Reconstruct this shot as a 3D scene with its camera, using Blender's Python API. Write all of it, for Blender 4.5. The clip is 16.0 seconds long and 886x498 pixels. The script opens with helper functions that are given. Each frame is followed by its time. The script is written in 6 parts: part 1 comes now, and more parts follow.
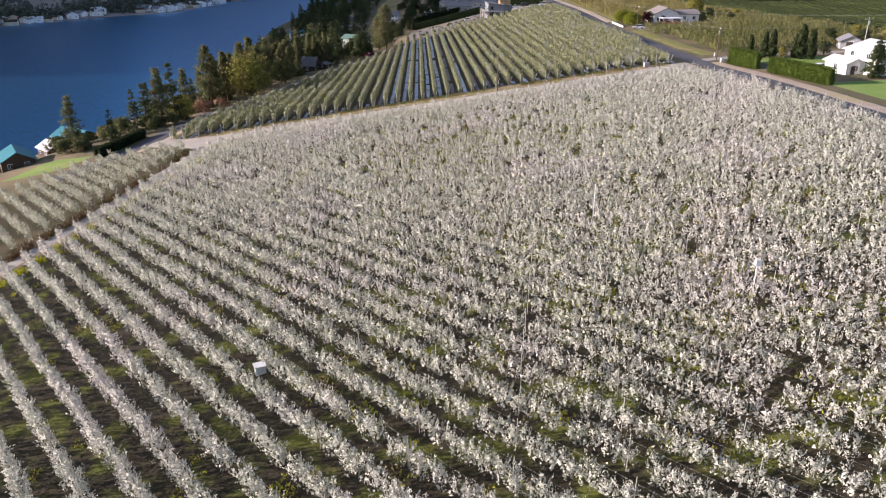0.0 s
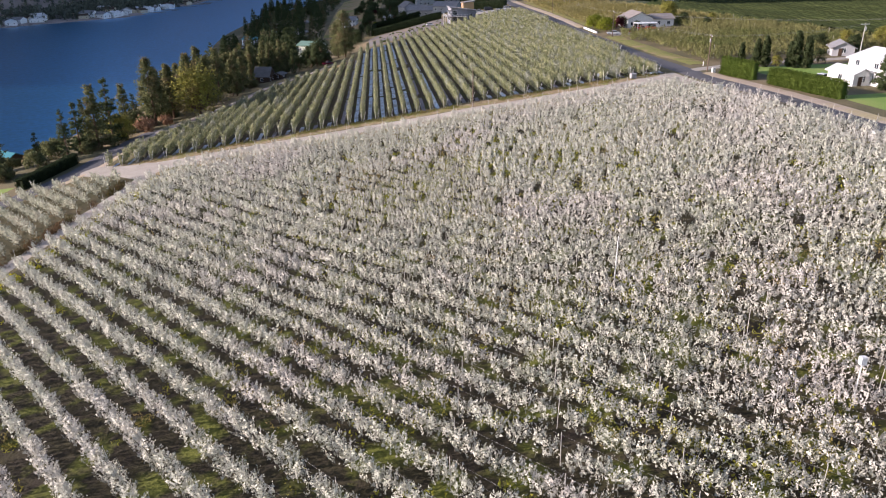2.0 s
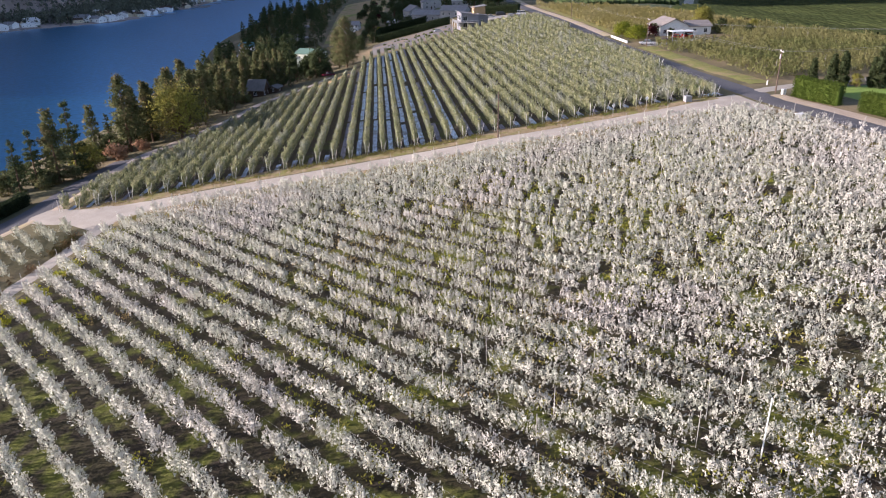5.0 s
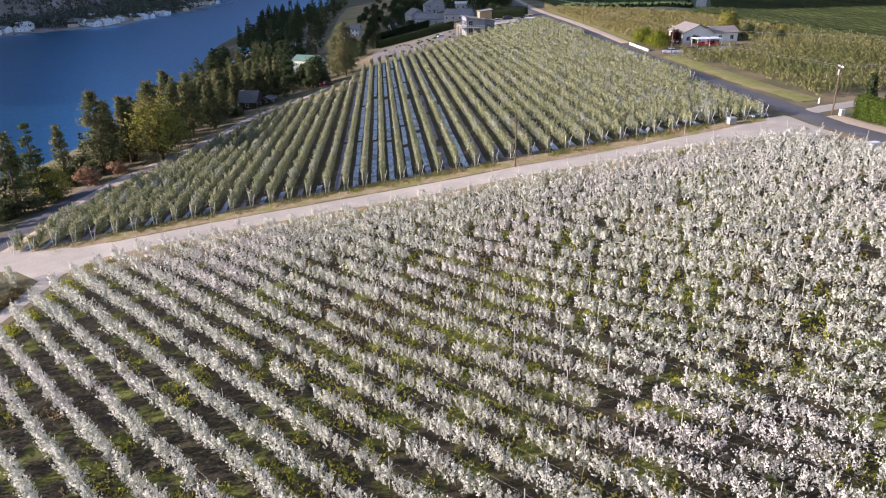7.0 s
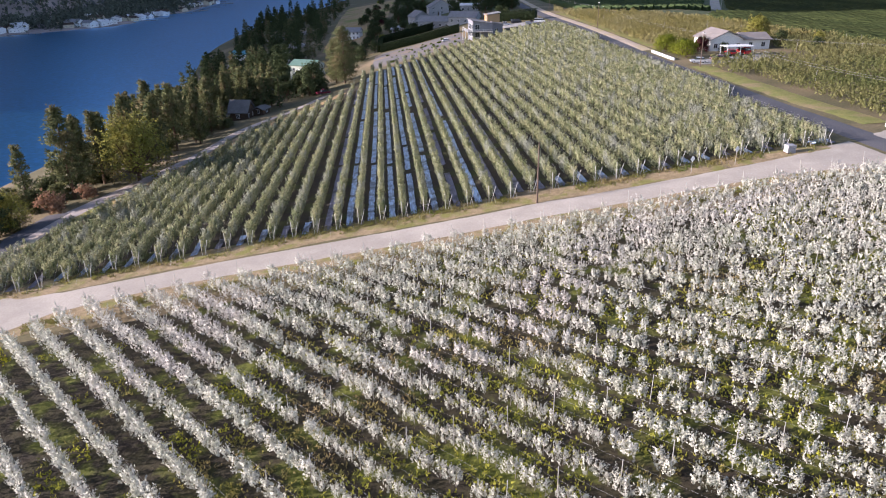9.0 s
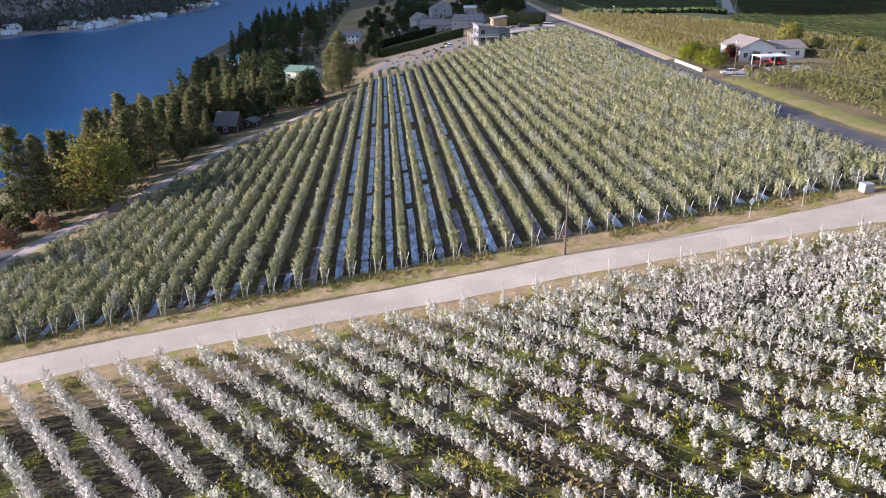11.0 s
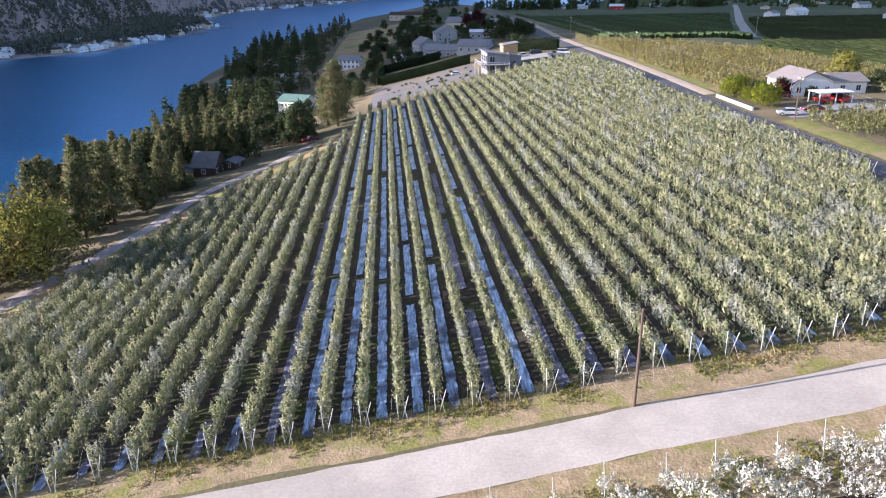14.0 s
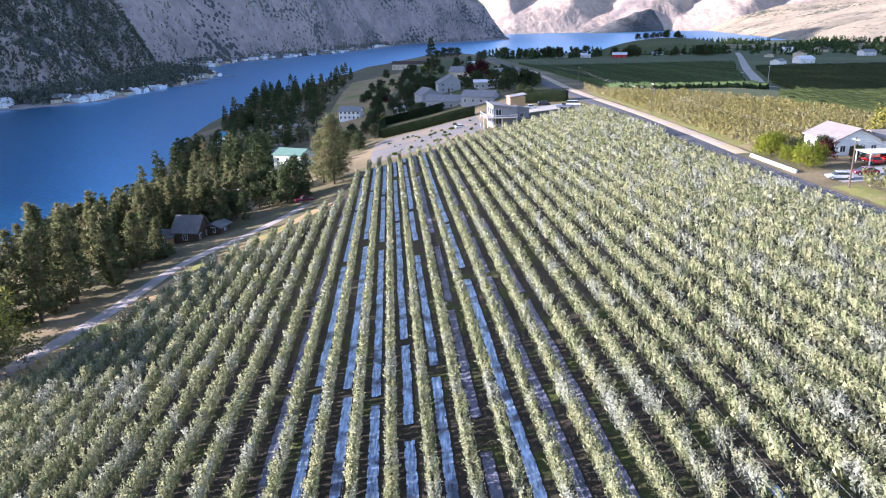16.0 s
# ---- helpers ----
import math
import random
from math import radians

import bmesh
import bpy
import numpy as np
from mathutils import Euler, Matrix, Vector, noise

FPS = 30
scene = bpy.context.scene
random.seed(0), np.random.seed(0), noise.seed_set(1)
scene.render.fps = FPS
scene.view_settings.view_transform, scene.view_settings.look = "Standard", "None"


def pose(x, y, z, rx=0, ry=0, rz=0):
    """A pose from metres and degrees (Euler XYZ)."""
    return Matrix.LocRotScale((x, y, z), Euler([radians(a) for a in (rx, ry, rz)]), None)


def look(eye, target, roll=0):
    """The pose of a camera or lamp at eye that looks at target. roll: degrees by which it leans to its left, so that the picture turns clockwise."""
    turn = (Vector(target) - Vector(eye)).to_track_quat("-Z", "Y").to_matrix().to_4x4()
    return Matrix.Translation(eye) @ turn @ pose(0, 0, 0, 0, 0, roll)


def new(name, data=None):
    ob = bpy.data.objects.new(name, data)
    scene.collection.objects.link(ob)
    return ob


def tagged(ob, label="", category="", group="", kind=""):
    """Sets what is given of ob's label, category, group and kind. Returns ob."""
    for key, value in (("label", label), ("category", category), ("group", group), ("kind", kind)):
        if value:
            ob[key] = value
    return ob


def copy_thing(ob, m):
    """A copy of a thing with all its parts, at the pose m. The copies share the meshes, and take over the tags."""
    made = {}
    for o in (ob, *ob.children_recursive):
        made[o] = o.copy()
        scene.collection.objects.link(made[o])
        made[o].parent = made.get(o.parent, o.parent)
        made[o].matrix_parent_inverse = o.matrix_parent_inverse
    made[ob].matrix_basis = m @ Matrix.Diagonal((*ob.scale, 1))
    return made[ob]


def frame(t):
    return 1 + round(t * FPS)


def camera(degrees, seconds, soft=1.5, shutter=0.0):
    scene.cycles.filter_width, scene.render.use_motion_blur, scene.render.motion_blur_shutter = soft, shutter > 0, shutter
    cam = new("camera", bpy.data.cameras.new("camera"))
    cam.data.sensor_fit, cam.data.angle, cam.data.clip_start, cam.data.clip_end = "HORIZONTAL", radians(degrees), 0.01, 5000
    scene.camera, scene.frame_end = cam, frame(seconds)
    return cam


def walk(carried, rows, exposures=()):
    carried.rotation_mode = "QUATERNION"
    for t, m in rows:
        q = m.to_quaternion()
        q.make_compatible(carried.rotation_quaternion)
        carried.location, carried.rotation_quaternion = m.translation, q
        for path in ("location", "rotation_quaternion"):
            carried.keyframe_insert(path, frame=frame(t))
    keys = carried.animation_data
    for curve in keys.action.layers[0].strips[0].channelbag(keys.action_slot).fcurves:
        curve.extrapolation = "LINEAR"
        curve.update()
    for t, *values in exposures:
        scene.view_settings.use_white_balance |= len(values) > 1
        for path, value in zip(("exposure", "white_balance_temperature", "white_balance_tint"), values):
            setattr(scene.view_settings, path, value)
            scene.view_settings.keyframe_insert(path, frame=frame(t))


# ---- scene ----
cam = camera(63.3, 16.0, soft=1.1)
PATH = [
    (0, (-0.067, -0.024, 31.942), (-0.08, 1.817, 31.161), -0.5),
    (0.5, (-1.032, 4.777, 31.906), (-0.98, 6.619, 31.127), -0.5),
    (1, (-1.893, 9.625, 31.833), (-1.798, 11.465, 31.055), -0.6),
    (1.5, (-2.552, 14.657, 31.729), (-2.456, 16.497, 30.952), -0.6),
    (2, (-3.064, 19.723, 31.634), (-2.969, 21.564, 30.858), -0.6),
    (2.5, (-3.518, 24.807, 31.566), (-3.424, 26.648, 30.79), -0.6),
    (3, (-3.895, 29.945, 31.504), (-3.802, 31.786, 30.728), -0.8),
    (3.5, (-4.212, 34.987, 31.415), (-4.12, 36.828, 30.639), -0.8),
    (4, (-4.426, 39.999, 31.331), (-4.336, 41.841, 30.555), -0.8),
    (6.5, (-4.875, 65.427, 31.371), (-4.793, 67.271, 30.601), -0.9),
    (7, (-4.885, 70.53, 31.332), (-4.804, 72.373, 30.562), -1.0),
    (7.5, (-4.907, 75.606, 31.267), (-4.828, 77.449, 30.496), -1.0),
    (8, (-4.908, 80.691, 31.192), (-4.83, 82.535, 30.422), -1.0),
    (8.5, (-4.902, 85.755, 31.112), (-4.825, 87.599, 30.341), -0.9),
    (9, (-4.88, 90.823, 31.056), (-4.805, 92.667, 30.286), -0.9),
    (11.5, (-4.723, 115.574, 30.863), (-4.653, 117.419, 30.095), -0.8),
    (12, (-4.655, 120.454, 30.816), (-4.584, 122.301, 30.052), -0.7),
    (12.5, (-4.615, 125.285, 30.726), (-4.545, 127.133, 29.965), -0.8),
    (13, (-4.586, 130.147, 30.678), (-4.518, 132.001, 29.93), -0.8),
    (13.5, (-4.548, 135.01, 30.636), (-4.481, 136.869, 29.902), -0.8),
    (14, (-4.49, 139.924, 30.607), (-4.425, 141.788, 29.887), -0.9),
    (14.5, (-4.375, 144.85, 30.591), (-4.313, 146.724, 29.895), -1.0),
    (15, (-4.336, 149.8, 30.603), (-4.275, 151.683, 29.934), -1.0),
    (15.5, (-4.303, 154.761, 30.652), (-4.242, 156.655, 30.014), -1.1),
    (16, (-4.199, 159.668, 30.705), (-4.138, 161.574, 30.101), -1.1),
]
EXPOSURES = [(0.0, 0.76, 6450, 25), (9.0, 0.98, 6150, 26), (12.5, 1.06, 6050, 25), (14.5, 1.38, 5800, 24), (16.0, 1.64, 5700, 24)]
walk(cam, [(t, look(eye, target, roll)) for t, eye, target, roll in PATH], EXPOSURES)

# ---- light ----
SUN_ELEVATION, SUN_FROM = 16.0, (-1.0, -0.035)
world = bpy.data.worlds.new("sky")
scene.world = world
world.use_nodes = True
sky = world.node_tree.nodes.new("ShaderNodeTexSky")
sky.sky_type, sky.sun_disc = "NISHITA", False
sky.sun_elevation = radians(SUN_ELEVATION)
sky.sun_rotation = math.atan2(SUN_FROM[0], SUN_FROM[1])
sky.altitude, sky.dust_density, sky.air_density = 400, 1.2, 1.0
world.node_tree.links.new(sky.outputs[0], world.node_tree.nodes["Background"].inputs[0])
world.node_tree.nodes["Background"].inputs[1].default_value = 0.12
sun_data = bpy.data.lights.new("sun", "SUN")
sun_data.energy, sun_data.angle, sun_data.color = 5.0, radians(0.55), (1.0, 0.92, 0.82)
sun = new("sun", sun_data)
sun.matrix_world = look((SUN_FROM[0] * 500, SUN_FROM[1] * 500 + 200, 500 * math.tan(radians(SUN_ELEVATION))), (0, 200, 0))

# ---- materials ----
def material(name, c1, c2, scale=1.0, rough=0.85, bump=0.15, fine=8.0, metal=0.0, spec=0.3, rand=0.0, island=0.0, contrast=0.25, stretch=(1, 1, 1), turn=0.0, translucent=0.0, c3=None, patch=0.06, grains=0.22):
    """A two-scale surface: c1 and c2 by a broad noise, a fine grain over it, and c3 in large patches."""
    m = bpy.data.materials.new(name)
    m.use_nodes = True
    nt, n = m.node_tree, m.node_tree.nodes
    link = nt.links.new
    b = n["Principled BSDF"]
    b.inputs["Roughness"].default_value, b.inputs["Metallic"].default_value = rough, metal
    b.inputs["Specular IOR Level"].default_value = spec
    co = n.new("ShaderNodeTexCoord")
    mp = n.new("ShaderNodeMapping")
    mp.inputs["Scale"].default_value, mp.inputs["Rotation"].default_value = stretch, (0, 0, radians(turn))
    link(co.outputs["Object"], mp.inputs[0])
    a = n.new("ShaderNodeTexNoise")
    a.inputs["Scale"].default_value, a.inputs["Detail"].default_value = scale, 4
    link(mp.outputs[0], a.inputs[0])
    ramp = n.new("ShaderNodeMapRange")
    ramp.inputs[1].default_value, ramp.inputs[2].default_value = 0.5 - contrast, 0.5 + contrast
    link(a.outputs[0], ramp.inputs[0])
    mix = n.new("ShaderNodeMix")
    mix.data_type = "RGBA"
    mix.inputs[6].default_value, mix.inputs[7].default_value = (*c1, 1), (*c2, 1)
    link(ramp.outputs[0], mix.inputs[0])
    colour = mix.outputs[2]
    if c3:
        p = n.new("ShaderNodeTexNoise")
        p.inputs["Scale"].default_value, p.inputs["Detail"].default_value = patch, 5
        link(co.outputs["Object"], p.inputs[0])
        pr = n.new("ShaderNodeMapRange")
        pr.inputs[1].default_value, pr.inputs[2].default_value = 0.5, 0.64
        link(p.outputs[0], pr.inputs[0])
        m3 = n.new("ShaderNodeMix")
        m3.data_type = "RGBA"
        m3.inputs[7].default_value = (*c3, 1)
        link(pr.outputs[0], m3.inputs[0])
        link(colour, m3.inputs[6])
        colour = m3.outputs[2]
    f = n.new("ShaderNodeTexNoise")
    f.inputs["Scale"].default_value, f.inputs["Detail"].default_value = fine, 3
    link(mp.outputs[0], f.inputs[0])
    value = n.new("ShaderNodeMapRange")
    value.inputs[1].default_value, value.inputs[2].default_value = 0.25, 0.75
    value.inputs[3].default_value, value.inputs[4].default_value = 1 - grains, 1 + grains
    link(f.outputs[0], value.inputs[0])
    grain = value.outputs[0]
    for amount, kind, socket in ((rand, "ShaderNodeObjectInfo", "Random"), (island, "ShaderNodeNewGeometry", "Random Per Island")):
        if amount:
            o = n.new(kind)
            r = n.new("ShaderNodeMapRange")
            r.inputs[3].default_value, r.inputs[4].default_value = 1 - amount, 1 + amount
            link(o.outputs[socket], r.inputs[0])
            mul = n.new("ShaderNodeMath")
            mul.operation = "MULTIPLY"
            link(grain, mul.inputs[0])
            link(r.outputs[0], mul.inputs[1])
            grain = mul.outputs[0]
    hsv = n.new("ShaderNodeHueSaturation")
    link(grain, hsv.inputs["Value"])
    link(colour, hsv.inputs["Color"])
    link(hsv.outputs[0], b.inputs["Base Color"])
    if bump:
        bp = n.new("ShaderNodeBump")
        bp.inputs["Strength"].default_value, bp.inputs["Distance"].default_value = bump, 0.5 / fine
        link(f.outputs[0], bp.inputs["Height"])
        link(bp.outputs[0], b.inputs["Normal"])
    if translucent:
        t = n.new("ShaderNodeBsdfTranslucent")
        link(hsv.outputs[0], t.inputs[0])
        ms = n.new("ShaderNodeMixShader")
        ms.inputs[0].default_value = translucent
        link(b.outputs[0], ms.inputs[1])
        link(t.outputs[0], ms.inputs[2])
        link(ms.outputs[0], n["Material Output"].inputs[0])
    return m


def leaf(name, c1, c2, c3=None, patch=0.06, scale=0.35, island=0.22, translucent=0.30, clumps=0.22, contrast=0.25, fine=3.0):
    return material(name, c1, c2, scale=scale, rough=0.9, bump=0, fine=fine, spec=0.1, island=island, c3=c3, patch=patch, translucent=translucent, grains=clumps, contrast=contrast)


M = {}
M["land"] = material("dry grass land", (0.15, 0.12, 0.06), (0.10, 0.095, 0.045), 0.08, 0.95, 0.3, 2.0, c3=(0.24, 0.18, 0.10), patch=0.03)
# Water as tinted metal: no cast shadow shows, the blue colours its reflections.
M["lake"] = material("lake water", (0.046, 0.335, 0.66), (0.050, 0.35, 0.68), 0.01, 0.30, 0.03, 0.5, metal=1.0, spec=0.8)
M["dirt"] = material("packed pale gravel", (0.40, 0.36, 0.305), (0.33, 0.295, 0.25), 0.3, 0.95, 0.15, 4.0, c3=(0.44, 0.395, 0.335), patch=0.12, grains=0.12)
M["drive"] = material("grey pink drive gravel", (0.38, 0.33, 0.30), (0.32, 0.275, 0.245), 0.3, 0.95, 0.2, 4.0, c3=(0.31, 0.25, 0.20), patch=0.15, grains=0.1)
M["sand"] = material("pale roadside sand", (0.50, 0.40, 0.31), (0.40, 0.32, 0.24), 0.4, 0.95, 0.4, 4.0, c3=(0.44, 0.36, 0.20), patch=0.12)
M["verge"] = material("bare verge soil and dry grass", (0.36, 0.27, 0.16), (0.19, 0.145, 0.075), 0.9, 0.95, 0.7, 4.0, c3=(0.20, 0.19, 0.055), patch=0.35)
M["gravel"] = material("grey yard gravel", (0.18, 0.17, 0.165), (0.14, 0.132, 0.125), 0.3, 0.95, 0.3, 5.0, c3=(0.22, 0.17, 0.12), patch=0.1)
M["roofdark"] = material("dark grey shingles", (0.17, 0.165, 0.16), (0.12, 0.115, 0.11), 0.6, 0.9, 0.4, 5.0)
M["slope"] = material("sunburnt grass slope", (0.40, 0.27, 0.14), (0.30, 0.21, 0.09), 0.1, 0.95, 0.4, 2.0, c3=(0.20, 0.21, 0.05), patch=0.05)
M["asphalt"] = material("worn asphalt", (0.085, 0.083, 0.09), (0.11, 0.107, 0.115), 0.15, 0.85, 0.2, 9.0)
M["lawn"] = material("mown lawn", (0.17, 0.27, 0.05), (0.21, 0.31, 0.07), 0.15, 0.9, 0.4, 5.0, c3=(0.25, 0.30, 0.08), patch=0.05)
M["rough"] = material("rough yellowing grass", (0.17, 0.19, 0.045), (0.26, 0.235, 0.075), 0.5, 0.95, 0.8, 3.0, c3=(0.29, 0.22, 0.11), patch=0.16)
# Row shade darkens these ground colours; the moss patches are tinted as sunlit.
M["alley"] = material("row shaded orchard grass", (0.030, 0.022, 0.016), (0.042, 0.038, 0.014), 0.5, 0.95, 0.6, 3.0, c3=(0.11, 0.12, 0.020), patch=0.3)
# Soil tone darkened to hold the shade between trellis rows.
M["soil"] = material("row shaded orchard soil", (0.045, 0.036, 0.027), (0.06, 0.05, 0.033), 0.6, 0.95, 0.6, 4.0, c3=(0.06, 0.07, 0.02), patch=0.2)
M["leafA"] = leaf("clay dusted apple leaves", (0.62, 0.61, 0.535), (0.49, 0.51, 0.42), (0.60, 0.575, 0.53), 0.05, 0.7, 0.10, 0.16, 0.22, 0.2, 2.2)
M["yellowweed"] = leaf("bright yellow weeds", (0.44, 0.42, 0.03), (0.34, 0.36, 0.035))
M["leafD3"] = leaf("dusty olive orchard leaves", (0.52, 0.52, 0.42), (0.38, 0.40, 0.30), (0.47, 0.46, 0.37), 0.18, 0.7, 0.12, 0.32, 0.34, 0.16, 2.2)
M["leafB"] = leaf("grey green apple leaves", (0.38, 0.37, 0.215), (0.17, 0.205, 0.10), (0.31, 0.325, 0.26), 0.22, 0.7, 0.12, 0.23, 0.38, 0.17, 2.2)
M["leafC"] = leaf("sunlit yellow orchard leaves", (0.33, 0.28, 0.11), (0.24, 0.225, 0.085), (0.30, 0.27, 0.13), 0.03)
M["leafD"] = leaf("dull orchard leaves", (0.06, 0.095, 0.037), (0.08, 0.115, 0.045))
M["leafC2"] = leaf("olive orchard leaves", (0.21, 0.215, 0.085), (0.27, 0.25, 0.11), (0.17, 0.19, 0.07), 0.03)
# Vine green darkened to carry shade where the sun still reaches.
M["leafD2"] = leaf("shade dark vine leaves", (0.035, 0.05, 0.018), (0.05, 0.064, 0.022), (0.06, 0.075, 0.026), 0.02)
M["hedgelight"] = leaf("yellow green bush leaves", (0.14, 0.18, 0.02), (0.23, 0.24, 0.03))
M["maroonleaf"] = leaf("dark red leaves", (0.07, 0.02, 0.025), (0.10, 0.03, 0.03))
M["weed"] = leaf("weeds", (0.12, 0.17, 0.03), (0.28, 0.23, 0.09), (0.33, 0.26, 0.12), 0.2)
M["grass"] = leaf("alley grass", (0.30, 0.33, 0.04), (0.40, 0.38, 0.065), (0.38, 0.29, 0.14), 0.09, island=0.1, translucent=0.4)
M["brush"] = leaf("dead brown brush", (0.13, 0.08, 0.045), (0.20, 0.13, 0.07), (0.10, 0.09, 0.03), 0.2)
# Field green darkened in place of shade on the slopes below the orchards.
M["field"] = material("shade dark far field", (0.06, 0.075, 0.025), (0.075, 0.088, 0.03), 0.02, 0.95, 0.3, 0.6, c3=(0.095, 0.105, 0.032), patch=0.008)
M["pine"] = leaf("pine needles", (0.10, 0.118, 0.052), (0.15, 0.15, 0.065), (0.19, 0.145, 0.08), 0.2)
M["fir"] = leaf("dark fir needles", (0.06, 0.08, 0.036), (0.085, 0.105, 0.045))
# Needles paled so that distance haze sits in their colour.
M["hazewood"] = leaf("haze pale conifer needles", (0.12, 0.135, 0.105), (0.16, 0.17, 0.125))
M["yellow"] = leaf("yellow green leaves", (0.23, 0.235, 0.045), (0.29, 0.26, 0.07), (0.21, 0.155, 0.075), 0.2)
M["rust"] = leaf("russet leaves", (0.36, 0.21, 0.13), (0.28, 0.17, 0.10))
M["hedge"] = leaf("clipped hedge leaves", (0.075, 0.115, 0.02), (0.105, 0.145, 0.028))
M["darkhedge"] = leaf("dark hedge leaves", (0.025, 0.04, 0.02), (0.04, 0.055, 0.025))
M["bark"] = material("bark", (0.16, 0.10, 0.06), (0.10, 0.065, 0.04), 2.0, 0.9, 0.6, 12.0)
M["apple_bark"] = material("grey bark", (0.30, 0.27, 0.23), (0.22, 0.19, 0.16), 3.0, 0.9, 0.4, 15.0)
M["post"] = material("weathered white post", (0.52, 0.50, 0.46), (0.40, 0.38, 0.34), 2.0, 0.7, 0.2, 20.0)
M["trellis"] = material("white painted trellis timber", (0.74, 0.73, 0.70), (0.60, 0.59, 0.56), 2.0, 0.6, 0.1, 20.0)
M["wire"] = material("galvanised wire", (0.45, 0.45, 0.44), (0.38, 0.38, 0.37), 4.0, 0.6, 0, 10.0, metal=0.6, spec=0.5)
# Blue sky and dark tree reflections are mixed into the film's colour.
M["film"] = material("crinkled film tinted with sky reflections", (0.60, 0.74, 0.96), (0.24, 0.30, 0.44), 2.2, 0.30, 1.0, 3.0, metal=0.75, spec=0.5, c3=(0.10, 0.11, 0.16), patch=0.35, contrast=0.14, stretch=(1.6, 0.22, 1))
M["fabric"] = material("dull purple grey ground fabric", (0.20, 0.20, 0.27), (0.11, 0.11, 0.15), 1.2, 0.6, 0.5, 3.0, spec=0.4, c3=(0.07, 0.065, 0.07), patch=0.4, stretch=(1.6, 0.3, 1))
M["polewood"] = material("creosoted pole", (0.15, 0.105, 0.08), (0.11, 0.08, 0.06), 1.5, 0.85, 0.3, 14.0, stretch=(1, 1, 0.1))


def hillside(name, c1, c2, scrub, spacing, amount, patch):
    """Dry slope dotted with bushes: dark spots whose number follows a broad noise, over streaked soil."""
    m = material(name, c1, c2, 0.012, 0.95, 0.35, 0.05, c3=tuple(0.75 * v for v in c2), patch=0.005)
    nt, n = m.node_tree, m.node_tree.nodes
    b = n["Principled BSDF"]
    base = b.inputs["Base Color"].links[0].from_socket
    co = n.new("ShaderNodeTexCoord")
    spots = n.new("ShaderNodeTexVoronoi")
    spots.inputs["Scale"].default_value = 1.0 / spacing
    nt.links.new(co.outputs["Object"], spots.inputs["Vector"])
    broad = n.new("ShaderNodeTexNoise")
    broad.inputs["Scale"].default_value, broad.inputs["Detail"].default_value = patch, 6
    nt.links.new(co.outputs["Object"], broad.inputs["Vector"])
    size = n.new("ShaderNodeMapRange")
    size.inputs[1].default_value, size.inputs[2].default_value = 0.62 - amount * 0.3, 0.82 - amount * 0.3
    size.inputs[3].default_value, size.inputs[4].default_value = 0.12, 0.62
    nt.links.new(broad.outputs[0], size.inputs[0])
    less = n.new("ShaderNodeMath")
    less.operation = "LESS_THAN"
    nt.links.new(spots.outputs["Distance"], less.inputs[0])
    nt.links.new(size.outputs[0], less.inputs[1])
    mix = n.new("ShaderNodeMix")
    mix.data_type = "RGBA"
    mix.inputs[7].default_value = (*scrub, 1)
    nt.links.new(less.outputs[0], mix.inputs[0])
    nt.links.new(base, mix.inputs[6])
    nt.links.new(mix.outputs[2], b.inputs["Base Color"])
    return m


# Soil and scrub of the far hill lifted in tone for haze.
M["hill"] = hillside("hillside scrub", (0.38, 0.30, 0.27), (0.25, 0.215, 0.205), (0.075, 0.08, 0.075), 11.0, 0.55, 0.006)
# Dark slope colour that stands for a shadow cast on the range.
M["shadehill"] = hillside("shadow toned spur", (0.13, 0.125, 0.12), (0.095, 0.095, 0.095), (0.05, 0.055, 0.05), 14.0, 0.6, 0.005)
M["foothill"] = hillside("sunny foothill scrub", (0.36, 0.29, 0.20), (0.28, 0.23, 0.16), (0.06, 0.065, 0.04), 16.0, 0.5, 0.004)
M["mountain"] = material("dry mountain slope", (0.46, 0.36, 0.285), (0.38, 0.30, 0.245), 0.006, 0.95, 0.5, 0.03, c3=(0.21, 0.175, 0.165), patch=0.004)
M["white"] = material("white painted siding", (0.80, 0.80, 0.78), (0.72, 0.72, 0.71), 0.6, 0.6, 0.05, 8.0)
M["cream"] = material("cream stucco", (0.62, 0.55, 0.42), (0.54, 0.47, 0.36), 0.6, 0.8, 0.1, 8.0)
M["greywall"] = material("grey siding", (0.40, 0.40, 0.41), (0.34, 0.34, 0.35), 0.5, 0.7, 0.1, 8.0)
M["slatewall"] = material("slate grey siding", (0.27, 0.27, 0.30), (0.22, 0.22, 0.245), 0.5, 0.7, 0.1, 8.0)
M["mintwall"] = material("pale mint siding", (0.60, 0.64, 0.53), (0.54, 0.58, 0.48), 0.5, 0.7, 0.05, 8.0)
M["tanwall"] = material("tan timber siding", (0.50, 0.33, 0.18), (0.42, 0.27, 0.14), 0.5, 0.7, 0.1, 8.0)
M["bluewall"] = material("pale blue siding", (0.45, 0.56, 0.66), (0.40, 0.50, 0.60), 0.5, 0.7, 0.05, 8.0)
M["brownwall"] = material("dark brown timber", (0.09, 0.055, 0.035), (0.06, 0.04, 0.028), 1.0, 0.8, 0.2, 9.0)
M["roofgrey"] = material("grey roof shingles", (0.27, 0.265, 0.27), (0.21, 0.205, 0.21), 0.6, 0.9, 0.4, 5.0)
M["rooftan"] = material("tan roof shingles", (0.28, 0.245, 0.225), (0.22, 0.195, 0.18), 0.6, 0.9, 0.4, 5.0)
